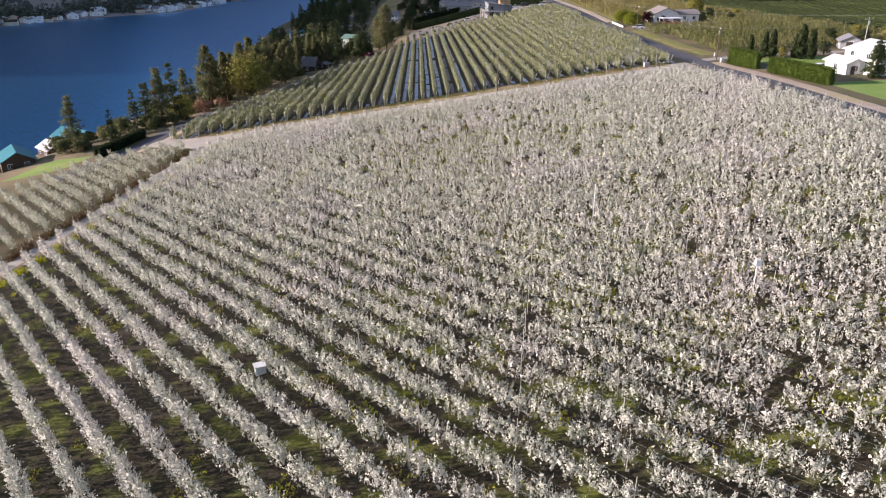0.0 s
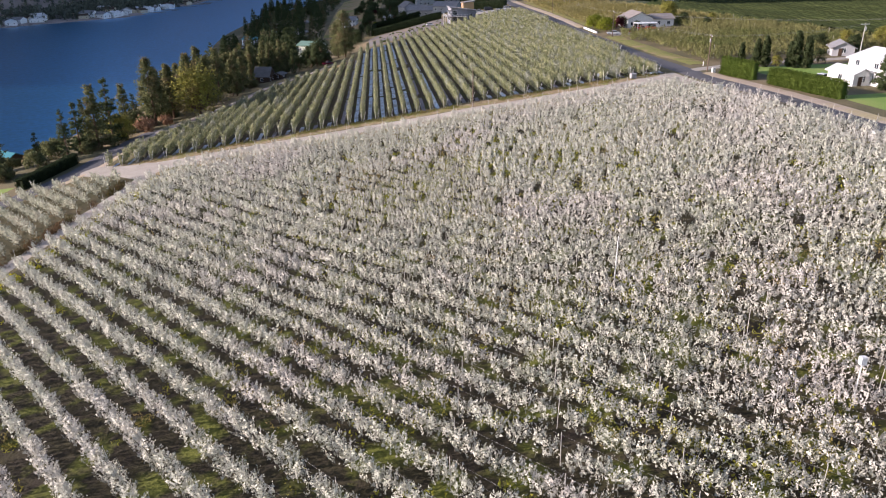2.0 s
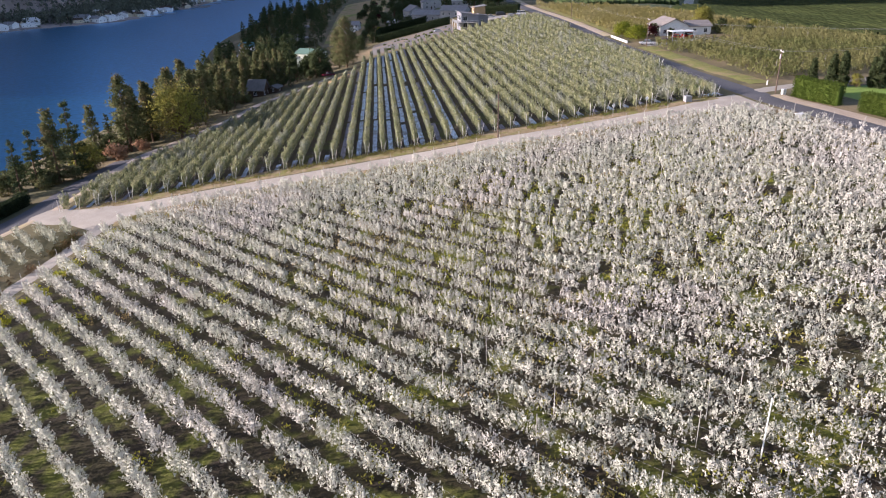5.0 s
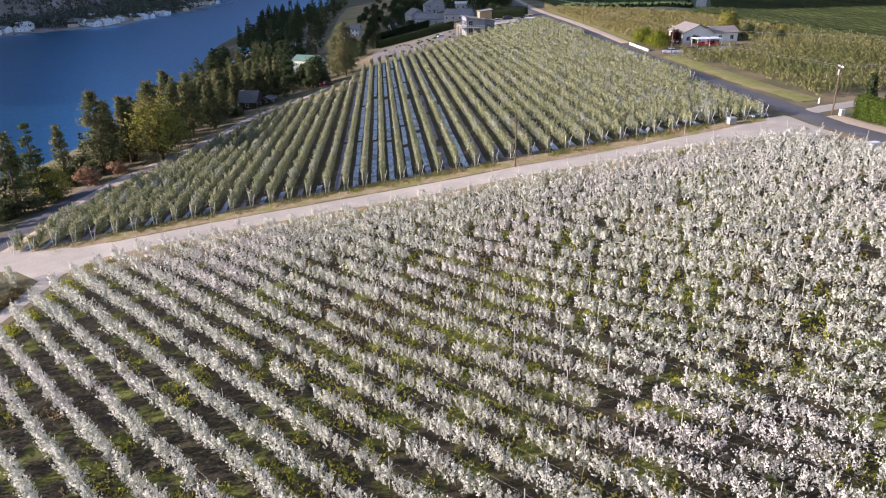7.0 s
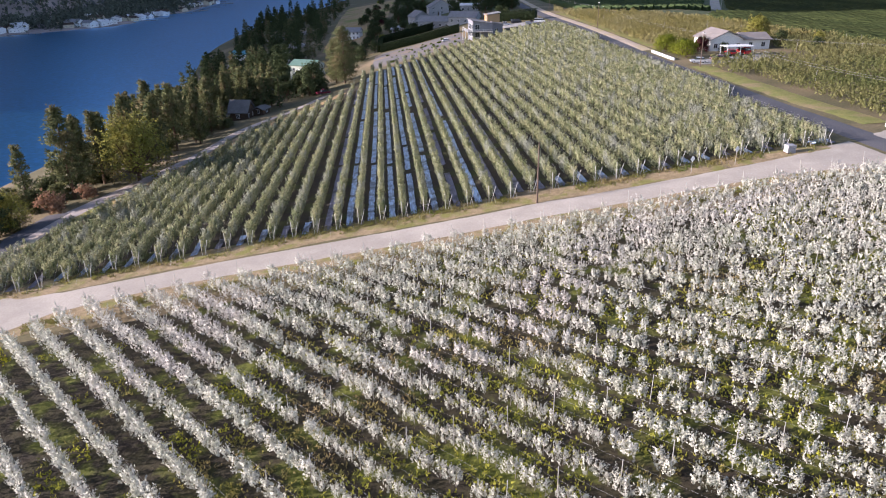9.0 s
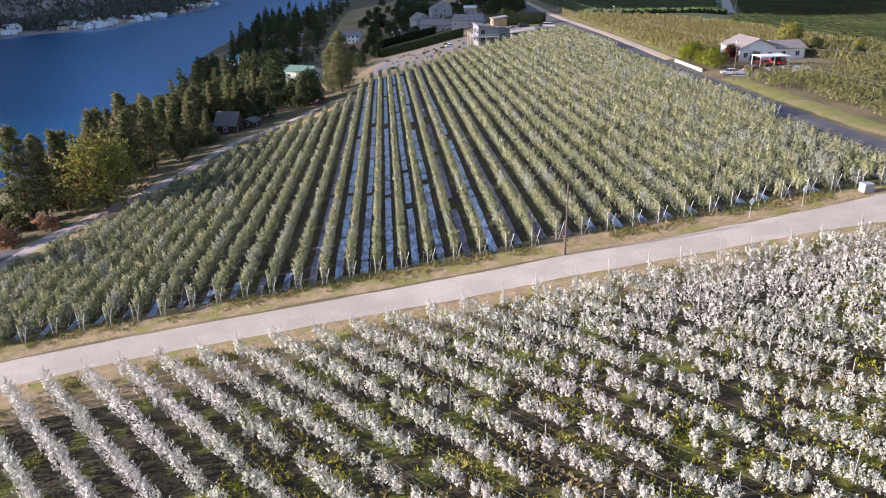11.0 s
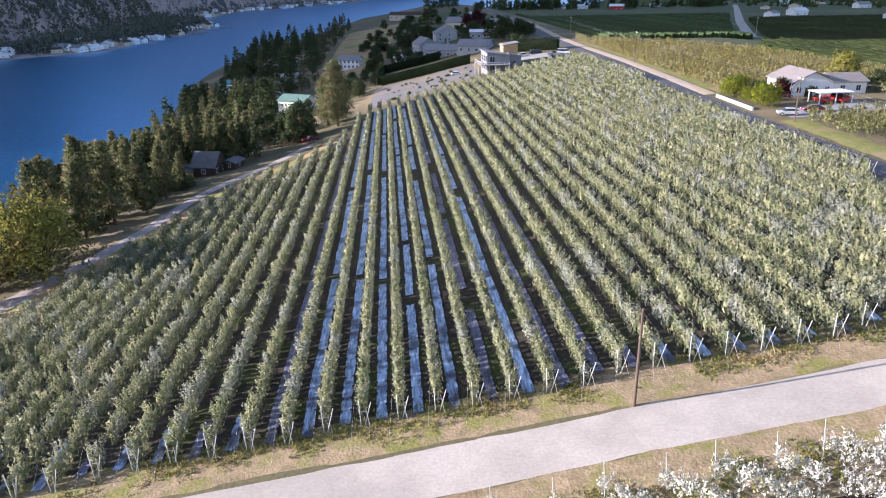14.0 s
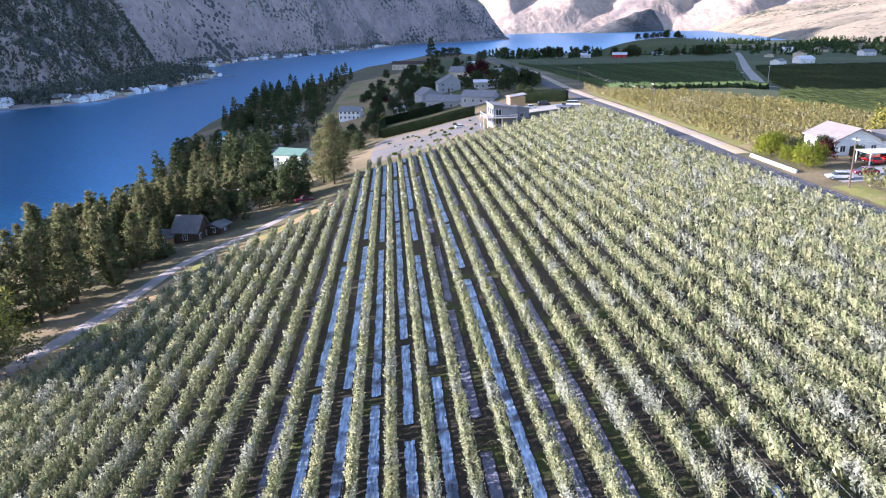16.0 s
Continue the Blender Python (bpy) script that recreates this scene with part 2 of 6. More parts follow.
M["roofgreen"] = material("green metal roof", (0.17, 0.28, 0.21), (0.14, 0.24, 0.18), 0.5, 0.45, 0.1, 6.0, spec=0.5)
M["roofteal"] = material("teal metal roof", (0.05, 0.25, 0.28), (0.04, 0.20, 0.24), 0.5, 0.45, 0.1, 6.0, spec=0.5)
M["roofwhite"] = material("pale metal roof", (0.70, 0.70, 0.70), (0.60, 0.60, 0.62), 0.5, 0.5, 0.05, 6.0, spec=0.5)
M["glass"] = material("dark window glass", (0.03, 0.04, 0.05), (0.05, 0.06, 0.07), 0.4, 0.08, 0, 4.0, spec=0.6)
M["trim"] = material("white trim", (0.80, 0.80, 0.78), (0.74, 0.74, 0.72), 1.0, 0.6, 0, 8.0)
M["rubber"] = material("black rubber", (0.02, 0.02, 0.02), (0.03, 0.03, 0.03), 3.0, 0.8, 0.1, 20.0)
M["concrete"] = material("pale concrete", (0.36, 0.34, 0.32), (0.28, 0.27, 0.26), 0.3, 0.9, 0.2, 6.0)
M["rock"] = material("grey rock", (0.40, 0.38, 0.36), (0.27, 0.26, 0.25), 0.5, 0.95, 0.8, 3.0)
for key, c in (("car_white", (0.80, 0.80, 0.80)), ("car_silver", (0.50, 0.52, 0.54)), ("car_red", (0.45, 0.03, 0.03)), ("car_dark", (0.02, 0.022, 0.03)), ("car_maroon", (0.16, 0.02, 0.04))):
    M[key] = material(key.replace("car_", "") + " car paint", c, tuple(v * 0.92 for v in c), 0.5, 0.25, 0, 3.0, spec=0.6)

# ---- mesh tools ----
def raw(name, v, f, mat, parent=None, label="", smooth=False):
    """One mesh object from vertex and face arrays; all faces have as many corners as f has columns."""
    v, f = np.asarray(v, np.float32), np.asarray(f, np.int32)
    facing = v[:, 3:] if v.shape[1] == 6 else None
    v = np.ascontiguousarray(v[:, :3])
    me = bpy.data.meshes.new(name)
    me.vertices.add(len(v))
    me.vertices.foreach_set("co", v.ravel())
    k = f.shape[1]
    me.loops.add(f.size)
    me.loops.foreach_set("vertex_index", f.ravel())
    me.polygons.add(len(f))
    me.polygons.foreach_set("loop_start", np.arange(0, f.size, k, dtype=np.int32))
    me.update(calc_edges=True)
    me.validate()
    if smooth:
        me.polygons.foreach_set("use_smooth", np.ones(len(f), bool))
    if facing is not None:
        me.attributes.new("custom_normal", "FLOAT_VECTOR", "POINT").data.foreach_set("vector", np.ascontiguousarray(facing).ravel())
        me.update()
    me.materials.append(mat)
    ob = new(name, me)
    if parent:
        ob.parent = parent
    if label:
        ob["label"] = label
    return ob


class Shape:
    """Gathers simple solids into one mesh."""

    def __init__(self):
        self.v, self.f = [], []

    def add(self, verts, faces):
        o = len(self.v)
        self.v += [tuple(p) for p in verts]
        self.f += [tuple(i + o for i in q) for q in faces]
        return self

    def box(self, x0, y0, z0, x1, y1, z1):
        return self.add([(x0, y0, z0), (x1, y0, z0), (x1, y1, z0), (x0, y1, z0), (x0, y0, z1), (x1, y0, z1), (x1, y1, z1), (x0, y1, z1)],
                        [(0, 3, 2, 1), (4, 5, 6, 7), (0, 1, 5, 4), (1, 2, 6, 5), (2, 3, 7, 6), (3, 0, 4, 7)])

    def rod(self, p, q, r0, r1=None, n=7):
        p, q = Vector(p), Vector(q)
        r1 = r0 if r1 is None else r1
        a = (q - p).normalized()
        u = a.orthogonal().normalized()
        w = a.cross(u)
        ring = [(u * math.cos(2 * math.pi * i / n) + w * math.sin(2 * math.pi * i / n)) for i in range(n)]
        verts = [p + d * r0 for d in ring] + [q + d * r1 for d in ring]
        faces = [(i, (i + 1) % n, n + (i + 1) % n, n + i) for i in range(n)] + [tuple(range(n))[::-1], tuple(range(n, 2 * n))]
        return self.add(verts, faces)

    def prism(self, outline, y0, y1):
        """The outline (x, z) drawn out along y."""
        n = len(outline)
        verts = [(x, y0, z) for x, z in outline] + [(x, y1, z) for x, z in outline]
        return self.add(verts, [tuple(range(n)), tuple(range(n, 2 * n))[::-1]] + [(i, n + i, n + (i + 1) % n, (i + 1) % n) for i in range(n)])

    def part(self, name, mat, parent=None, label="", bevel=0.0):
        me = bpy.data.meshes.new(name)
        me.from_pydata(self.v, [], self.f)
        bm = bmesh.new()
        bm.from_mesh(me)
        bmesh.ops.recalc_face_normals(bm, faces=bm.faces[:])
        if bevel:
            bmesh.ops.bevel(bm, geom=bm.edges[:], offset=bevel, segments=2, affect="EDGES", profile=0.6)
        bm.to_mesh(me)
        bm.free()
        me.materials.append(mat)
        ob = new(name, me)
        if parent:
            ob.parent = parent
        if label:
            ob["label"] = label
        return ob


def thing(name, label, category, m=None, group="", kind=""):
    ob = tagged(new(name), label, category, group, kind)
    if m:
        ob.matrix_basis = m
    return ob


def at(x, y, turn=0.0, up=0.0):
    return pose(x, y, float(ground_z(x, y)) + up, 0, 0, turn)


def strip(name, centre, width, mat, lift, step=3.0, across=4, ragged=0.0):
    """A ribbon over the ground along a line of (x, y) points; width is one number or one for each point. Its rim is tucked into the ground."""
    c = np.array(centre, float)
    w = np.full(len(c), width, float) if np.isscalar(width) else np.array(width, float)
    s = np.concatenate([[0], np.cumsum(np.linalg.norm(np.diff(c, axis=0), axis=1))])
    k = max(2, int(s[-1] / step) + 1)
    q = np.linspace(0, s[-1], k)
    soft = np.ones(5) / 5
    x, y, w = (np.convolve(np.pad(np.interp(q, s, a), 2, mode="edge"), soft, "valid") for a in (c[:, 0], c[:, 1], w))
    t = np.stack([np.gradient(x), np.gradient(y)], 1)
    t /= np.linalg.norm(t, axis=1)[:, None]
    u = np.linspace(-1, 1, across + 1)
    edge = 1 + ragged * np.random.uniform(-1, 1, (k, across + 1)) * (np.abs(u) == 1)
    X = x[:, None] + t[:, 1:] * (w[:, None] / 2) * u * edge
    Y = y[:, None] - t[:, :1] * (w[:, None] / 2) * u * edge
    Z = ground_z(X, Y) + lift * (np.abs(u) < 1) - 0.06 * (np.abs(u) == 1)
    i = np.arange(k - 1)[:, None] * (across + 1) + np.arange(across)[None]
    f = np.stack([i, i + 1, i + across + 2, i + across + 1], -1).reshape(-1, 4)
    ob = raw(name, np.stack([X, Y, Z], -1).reshape(-1, 3), f, mat, smooth=True)
    return ob


def patch(name, corners, mat, lift, step=4.0):
    """A sheet over the ground inside a four-cornered outline."""
    a, b, c, d = [np.array(p, float) for p in corners]
    n = max(2, int(max(np.linalg.norm(b - a), np.linalg.norm(c - d)) / step))
    m = max(2, int(max(np.linalg.norm(d - a), np.linalg.norm(c - b)) / step))
    u, v = np.meshgrid(np.linspace(0, 1, n + 1), np.linspace(0, 1, m + 1))
    P = (a * ((1 - u) * (1 - v))[..., None] + b * (u * (1 - v))[..., None] + c * (u * v)[..., None] + d * ((1 - u) * v)[..., None])
    rim = (u == 0) | (u == 1) | (v == 0) | (v == 1)
    Z = ground_z(P[..., 0], P[..., 1]) + np.where(rim, -0.06, lift)
    i = np.arange(m)[:, None] * (n + 1) + np.arange(n)[None]
    f = np.stack([i, i + 1, i + n + 2, i + n + 1], -1).reshape(-1, 4)
    return raw(name, np.concatenate([P, Z[..., None]], -1).reshape(-1, 3), f, mat, smooth=True)


def unit(a):
    return a / np.maximum(np.linalg.norm(a, axis=-1, keepdims=True), 1e-6)


def leaves(base, way, length, count, size, rng, spread=0.05, wide=0.27, wild=0.4, facing=None, tilt=0.55):
    """Leaf triangles along shoots: base and way are (n, 3), length (n,). With facing (n, 3) each leaf is shaded half by its own tilt and half by the clump it is in."""
    n = len(base)
    t = (np.arange(count)[None] + rng.random((n, count))) / count
    c = base[:, None] + way[:, None] * (length[:, None] * t)[..., None] + rng.normal(0, spread, (n, count, 3))
    a = unit(way[:, None] * 0.8 + rng.normal(0, wild, (n, count, 3)))
    b = unit(np.cross(a, rng.normal(0, 1, (n, count, 3))))
    s = size * rng.uniform(0.65, 1.3, (n, count, 1))
    v = np.stack([c - b * s * wide, c + b * s * wide, c + a * s], 2)
    if facing is None:
        return v.reshape(-1, 3)
    own = np.cross(a, b)
    out = facing[:, None]
    back = (own * out).sum(-1, keepdims=True) < 0
    own = own * np.where(back, -1, 1)
    v = np.where(back[:, :, None], v, v[:, :, [1, 0, 2]])
    shade = unit(tilt * own + out)
    return np.concatenate([v, np.repeat(shade[:, :, None], 3, 2)], -1).reshape(-1, 6)


def tris(v):
    return np.arange(len(v), dtype=np.int32).reshape(-1, 3)


def value_noise(x, y, seed=0):
    rng = np.random.default_rng(seed)
    g = rng.random((64, 64))
    xi, yi = np.floor(x).astype(int), np.floor(y).astype(int)
    fx, fy = x - xi, y - yi
    fx, fy = fx * fx * (3 - 2 * fx), fy * fy * (3 - 2 * fy)
    q = lambda i, j: g[i % 64, j % 64]
    return (q(xi, yi) * (1 - fx) + q(xi + 1, yi) * fx) * (1 - fy) + (q(xi, yi + 1) * (1 - fx) + q(xi + 1, yi + 1) * fx) * fy


def fbm(x, y, seed=0, octaves=5):
    return sum(value_noise(x * 2 ** k + 7.3 * k, y * 2 ** k + 3.1 * k, seed + k) / 2 ** k for k in range(octaves)) / 1.95


# ---- ground shape ----
EDGE_Y = [-200, 60, 150, 195, 215, 260, 300, 340, 410, 500, 660, 900, 1200, 1500, 1800, 2600]
EDGE_X = [-130, -124, -116, -106, -98, -94, -91, -90, -95, -104, -116, -122, -70, 10, 80, 260]


def ground_z(x, y):
    """Height of the land: a bench that tilts towards the lake, with a bank down to the water."""
    x, y = np.asarray(x, float), np.asarray(y, float)
    z = np.interp(x, [-120, -60, -40, -20, 0, 13, 25, 40, 55, 72, 120, 300], [-22.2, -14, -11.3, -8.6, -6, -4.0, -2.6, -0.6, 1.2, 2.3, 3.2, 3.5])
    z = z + 0.012 * np.clip(190 - y, 0, 240) + 0.02 * np.clip(190 - y, 0, 140) * np.clip((x - 20) / 40, 0, 1)
    rise = np.clip((y - 480) / 300, 0, 1)
    z = z - 0.012 * np.clip(y - 200, 0, 320) - 0.042 * np.clip(y - 200, 0, 280) * np.clip((40 - x) / 90, 0, 1) * (1 - 0.65 * rise * rise * (3 - 2 * rise))
    z = z - (0.0195 - 0.0125 * np.clip((80 - x) / 60, 0, 1)) * np.clip(y - 520, 0, 4000)
    dip = np.clip(np.maximum((y - 475) / 110, (x - 128) / 90), 0, 1) * np.clip((x - 80) / 40, 0, 1)
    z = z - 7 * dip * dip * (3 - 2 * dip)
    avenue = np.interp(y, [470, 545, 600, 760, 1071, 1300, 2000], [160, 185, 205, 269, 400, 495, 790])
    brow = np.clip((y - 1200) / 260, 0, 1) * np.clip((avenue - 10 - x) / 80, 0, 1)
    z = z - 46 * brow * brow * (3 - 2 * brow)
    z = np.maximum(z, -9 - 17 * ((x - 505) / 110) ** 2 - 17 * ((y - 1640) / 150) ** 2)
    d = np.clip(np.interp(y, EDGE_Y, EDGE_X) - x, 0, 2000)
    z = z - 0.30 * d * d / (d + 14)
    return np.maximum(z, -56)

# ---- land, water and distance ----
def sheet(name, xs, ys, height, mat):
    X, Y = np.meshgrid(xs, ys)
    n, m = len(xs), len(ys)
    i = np.arange(m - 1)[:, None] * n + np.arange(n - 1)[None]
    f = np.stack([i, i + 1, i + n + 1, i + n], -1).reshape(-1, 4)
    return raw(name, np.stack([X, Y, height(X, Y)], -1).reshape(-1, 3), f, mat, smooth=True)


xs = np.concatenate([np.arange(-4000, -400, 200), np.arange(-400, -160, 20), np.arange(-160, 120, 4), np.arange(120, 400, 20), np.arange(400, 4001, 200)])
ys = np.concatenate([np.arange(-1500, -100, 100), np.arange(-100, 520, 4), np.arange(520, 900, 20), np.arange(900, 5000, 100)])
LAKE = -45.0


def land(X, Y):
    far = np.clip((Y - 2600) / 400, 0, 1) + np.clip((-X - 190) / 100, 0, 1)
    return ground_z(X, Y) - 20 * np.clip(far, 0, 1)


tagged(sheet("ground", xs, ys, land, M["land"]), "dry grassy bench land sloping down to a lake", "ground", kind="structure")
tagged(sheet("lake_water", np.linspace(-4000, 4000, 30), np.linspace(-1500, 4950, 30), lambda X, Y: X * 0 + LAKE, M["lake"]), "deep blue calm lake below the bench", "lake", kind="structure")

SHORE_Y = [-1500, 300, 700, 886, 970, 1150, 1329, 1500, 1776, 2128, 2768, 3300, 3600]
SHORE_X = [-1100, -900, -520, -411, -336, -310, -302, -390, -377, -205, -40, 480, -300]


def hill(X, Y):
    """The slope across the lake: low in front of the orchard, then a high ridge, raised out of view to shade the far
    fields.
    """
    d = np.interp(Y, SHORE_Y, SHORE_X) - X + 30 * (fbm(X / 90, Y / 90, 5) - 0.5)
    ridge = fbm(X / 420 + 3, Y / 420, 11)
    far = np.clip((Y - 425) / 48, 0, 1)
    top = (150 + 60 * ridge) * (1 - far) + far * (690 + 120 * ridge) * np.interp(d, [580, 1300], [1, 0.5]) * np.interp(Y, [0, 2300, 3300, 3560, 3700], [1, 1, 0.5, 0.2, 0.02])
    flat = np.clip(d / 60, 0, 1) * 5
    up = np.clip(d - 60 - 70 * fbm(X / 300, Y / 300, 3), 0, None)
    z = flat + top * (1 - np.exp(-up / np.interp(Y, [425, 470, 1900, 2700], [170, 360, 400, 260]))) * (0.72 + 0.5 * ridge) + 14 * (fbm(X / 70, Y / 70, 8) - 0.5) * np.clip(up / 80, 0, 1)
    return np.where(d > 0, LAKE - 0.5 + z, LAKE - 6)


hx = np.concatenate([np.arange(-2400, -900, 60), np.arange(-900, 400, 13)])
hy = np.concatenate([np.arange(-1400, 400, 60), np.arange(400, 700, 20), np.arange(700, 1900, 13), np.arange(1900, 3760, 24)])
tagged(sheet("hill_across_lake", hx, hy, hill, M["hill"]), "shaded dry hillside with dark scrub across the lake", "hill", kind="structure")


def range_far(X, Y):
    """Spurs that climb away to the right, long towards the low sun and steep behind it."""
    d = np.clip(Y - 4250 - 180 * np.sin(X / 500) - 0.12 * np.clip(X - 900, 0, None), 0, None)
    u = (X - 0.75 * d + 150 * fbm(X / 420, Y / 420, 25, 3) + 0.12 * X) / 560
    f = u % 1.0
    saw = np.where(f < 0.7, f / 0.7, (1 - f) / 0.3)
    lift = 0.75 + 0.5 * fbm(np.floor(u) * 3.7, np.floor(u) * 1.9, 26, 2)
    gully = 1 - np.abs(2 * fbm(X / 150 + d / 400, Y / 260, 23, 4) - 1)
    side = np.interp(X, [-350, 300, 430, 560], [0.12, 0.5, 0.25, 1])
    return LAKE - 4 + side * (np.clip(d / 60, 0, 1) * 6 + d * 0.42 + 150 * lift * saw * np.clip(d / 330, 0, 1) + 38 * gully * np.clip(d / 160, 0, 1))


tagged(sheet("mountain_range", np.arange(-1800, 3900, 17), np.arange(4000, 4980, 17), range_far, M["mountain"]), "sunlit tan mountain range at the head of the lake", "mountain", kind="structure")


def foothill_shaded(X, Y):
    """A spur added for a shadow on the range; it turns its steep side away from the sun."""
    c = 4230 + 0.6 * (X - 950) + 60 * (fbm(X / 200, Y / 200, 37) - 0.5)
    h = np.interp(X, [930, 1120, 1330, 1560, 1680, 1760], [0, 70, 132, 120, 70, 0]) + 20 * (fbm(X / 60, Y / 60, 38) - 0.5)
    return LAKE - 8 + np.clip(h * (1 - np.abs(Y - c) / np.where(Y < c, 150, 500)), 0, None)


tagged(sheet("shaded_foothill", np.arange(900, 1800, 14), np.arange(3950, 4980, 14), foothill_shaded, M["shadehill"]), "spur toned dark as a shadow below the sunlit range", "hill", kind="structure")


def hills_right(X, Y):
    d = np.clip(X - 1150 - 0.25 * (Y - 2400), 0, None) * np.clip((Y - 1800) / 500, 0, 1)
    return LAKE - 2 + np.clip(d / 40, 0, 1) * 8 + 230 * (1 - np.exp(-d / 700)) * (0.5 + 0.9 * fbm(X / 420, Y / 420, 31)) + 16 * (fbm(X / 60, Y / 60, 33) - 0.5) * np.clip(d / 60, 0, 1)


tagged(sheet("foothills", np.arange(1000, 4000, 26), np.arange(1800, 4300, 26), hills_right, M["foothill"]), "tan grassy foothills with scattered bushes beyond the fields", "hill", kind="structure")

# ---- roads ----
tagged(strip("verge_north", [(-74, 186), (-66, 187), (-45, 190.4), (-20, 192), (0, 193.6), (22, 195), (45, 197), (62, 199)], 8.0, M["verge"], 0.05, ragged=0.12), "tan soil verge with dry grass and green weeds", "verge", kind="structure")
tagged(strip("verge_south", [(-60, 174.5), (-43, 178.5), (-22, 179.8), (0, 181), (20, 183), (41, 184.8), (62, 186)], 8.0, M["verge"], 0.05, ragged=0.12), "tan soil verge with sparse dry grass", "verge", kind="structure")
tagged(strip("dirt_road", [(-80, 189), (-71, 183.5), (-60, 180), (-45, 183.6), (-24, 185.4), (0, 187.2), (22, 188.8), (45, 190.6), (58, 191.5), (67, 192)], [8, 11, 12, 7.8, 7.4, 7.4, 7.4, 8, 14, 24], M["dirt"], 0.10, ragged=0.05), "pale packed gravel road between two orchards", "road", kind="structure")
tagged(patch("dirt_junction", [(-61, 170), (-51, 179), (-63, 187.5), (-77, 185.5)], M["dirt"], 0.13, 2.5), "wide pale dirt where the track meets the road", "road", kind="structure")
tagged(strip("drive_shoulder", [(-81, 175), (-77.5, 184), (-75.2, 193), (-74.4, 202), (-74.6, 214), (-74, 230)], 2.6, M["sand"], 0.08, ragged=0.1), "orange tan soil shoulder beside the drive", "verge", kind="structure")
tagged(strip("farm_track", [(-60, 179), (-60, 168), (-63.5, 145), (-66.3, 122), (-71, 90), (-78, 50), (-84, 10)], 3.8, M["dirt"], 0.09, ragged=0.12), "narrow pale dirt track along the orchard", "track", kind="structure")
tagged(strip("road_verge", [(77.6, 60), (76.2, 120), (75.2, 160), (71.8, 190), (70.4, 198)], 6.6, M["sand"], 0.09, ragged=0.05), "dry sandy roadside verge", "verge", kind="structure")
tagged(strip("road_shoulder", [(69.6, 318), (70.6, 350), (71.2, 400), (69.6, 470), (70, 520), (80, 700)], 4.6, M["sand"], 0.09, ragged=0.08), "pale gravel shoulder beside the road", "verge", kind="structure")
tagged(strip("side_track", [(66, 199), (74, 203), (84, 207), (100, 209.5), (130, 212)], 5.0, M["dirt"], 0.10, ragged=0.08), "pale dirt track leaving the road behind the hedge", "track", kind="structure")
tagged(strip("paved_road", [(75.2, 40), (73.4, 120), (72.2, 160), (68.8, 192), (66.6, 230), (65.6, 300), (66.4, 350), (66.8, 400), (65, 520), (76, 800), (80, 1150)], 6.2, M["asphalt"], 0.12), "worn grey asphalt road", "road", kind="structure")
tagged(strip("lake_drive", [(-93, 158), (-87, 170), (-83, 180), (-79.8, 191), (-79, 201), (-79.5, 216), (-77.5, 236)], 8.0, M["asphalt"], 0.10), "smooth asphalt drive beside a hedge", "driveway", kind="structure")
tagged(strip("gravel_drive", [(-79, 214), (-75.5, 229), (-71.5, 243), (-67.5, 257), (-64, 270), (-61, 283), (-59.5, 298), (-58, 311), (-53, 325), (-46, 337), (-40, 350), (-36, 362)], [9, 8.5, 7.5, 6, 5, 4.6, 4.4, 4.2, 4.2, 4.2, 4.2, 4.2], M["drive"], 0.09, ragged=0.1), "gravel drive along the orchard edge to the cabins", "driveway", kind="structure")
tagged(strip("drive_verge", [(-74, 222), (-69.5, 236), (-65, 249), (-61.5, 262), (-58.5, 275), (-56, 288), (-53.5, 303), (-48, 318), (-40, 329), (-34, 342), (-29, 356)], 6.0, M["slope"], 0.05, ragged=0.1), "tan dry grass strip", "verge", kind="structure")
tagged(patch("lawn", [(81, 128), (125, 128), (125, 165), (80, 160)], M["lawn"], 0.07), "bright green mown lawn", "lawn", kind="structure")
tagged(patch("yard_lawn", [(84, 176), (130, 176), (130, 204), (80, 204)], M["lawn"], 0.07), "green yard lawn behind the hedge", "lawn", kind="structure")
tagged(strip("grass_verge", [(75.4, 208), (73.4, 230), (72.6, 260), (72.4, 285)], 7.0, M["rough"], 0.09, ragged=0.15), "yellow green grass verge", "lawn", kind="structure")

tagged(strip("orchard_verge", [(74.8, 320), (75.6, 360), (75.8, 430), (75, 490)], 6.0, M["rough"], 0.08, ragged=0.15), "yellowing grass beside the road", "verge", kind="structure")
tagged(patch("lake_lawn", [(-110, 164), (-94, 170), (-91, 183), (-106, 186)], M["lawn"], 0.1), "bright lawn below the orchard", "lawn", kind="structure")

# ---- orchards ----
A_WAY, A_STEP = radians(-49.5), 3.25
B_WAY, B_STEP, B_X0 = radians(92.05), 3.35, 0.1
a_dir, a_nor = np.array([math.cos(A_WAY), math.sin(A_WAY)]), np.array([-math.sin(A_WAY), math.cos(A_WAY)])
b_dir, b_nor = np.array([math.cos(B_WAY), math.sin(B_WAY)]), np.array([math.sin(B_WAY), -math.cos(B_WAY)])


def inside_a(x, y):
    left = np.interp(y, [10, 50, 90, 122, 145, 168, 175], [-82, -75.5, -68.5, -63.5, -60.5, -57, -50])
    right = np.interp(y, [10, 60, 120, 160, 180], [73, 71, 69, 66.5, 60])
    top = np.interp(x, [-60, -43, -22, 0, 20, 41, 62], [172.5, 177.2, 178.8, 180.0, 181.8, 183.4, 184.2])
    return (x > left) & (x < right) & (y < top) & (y > 30)


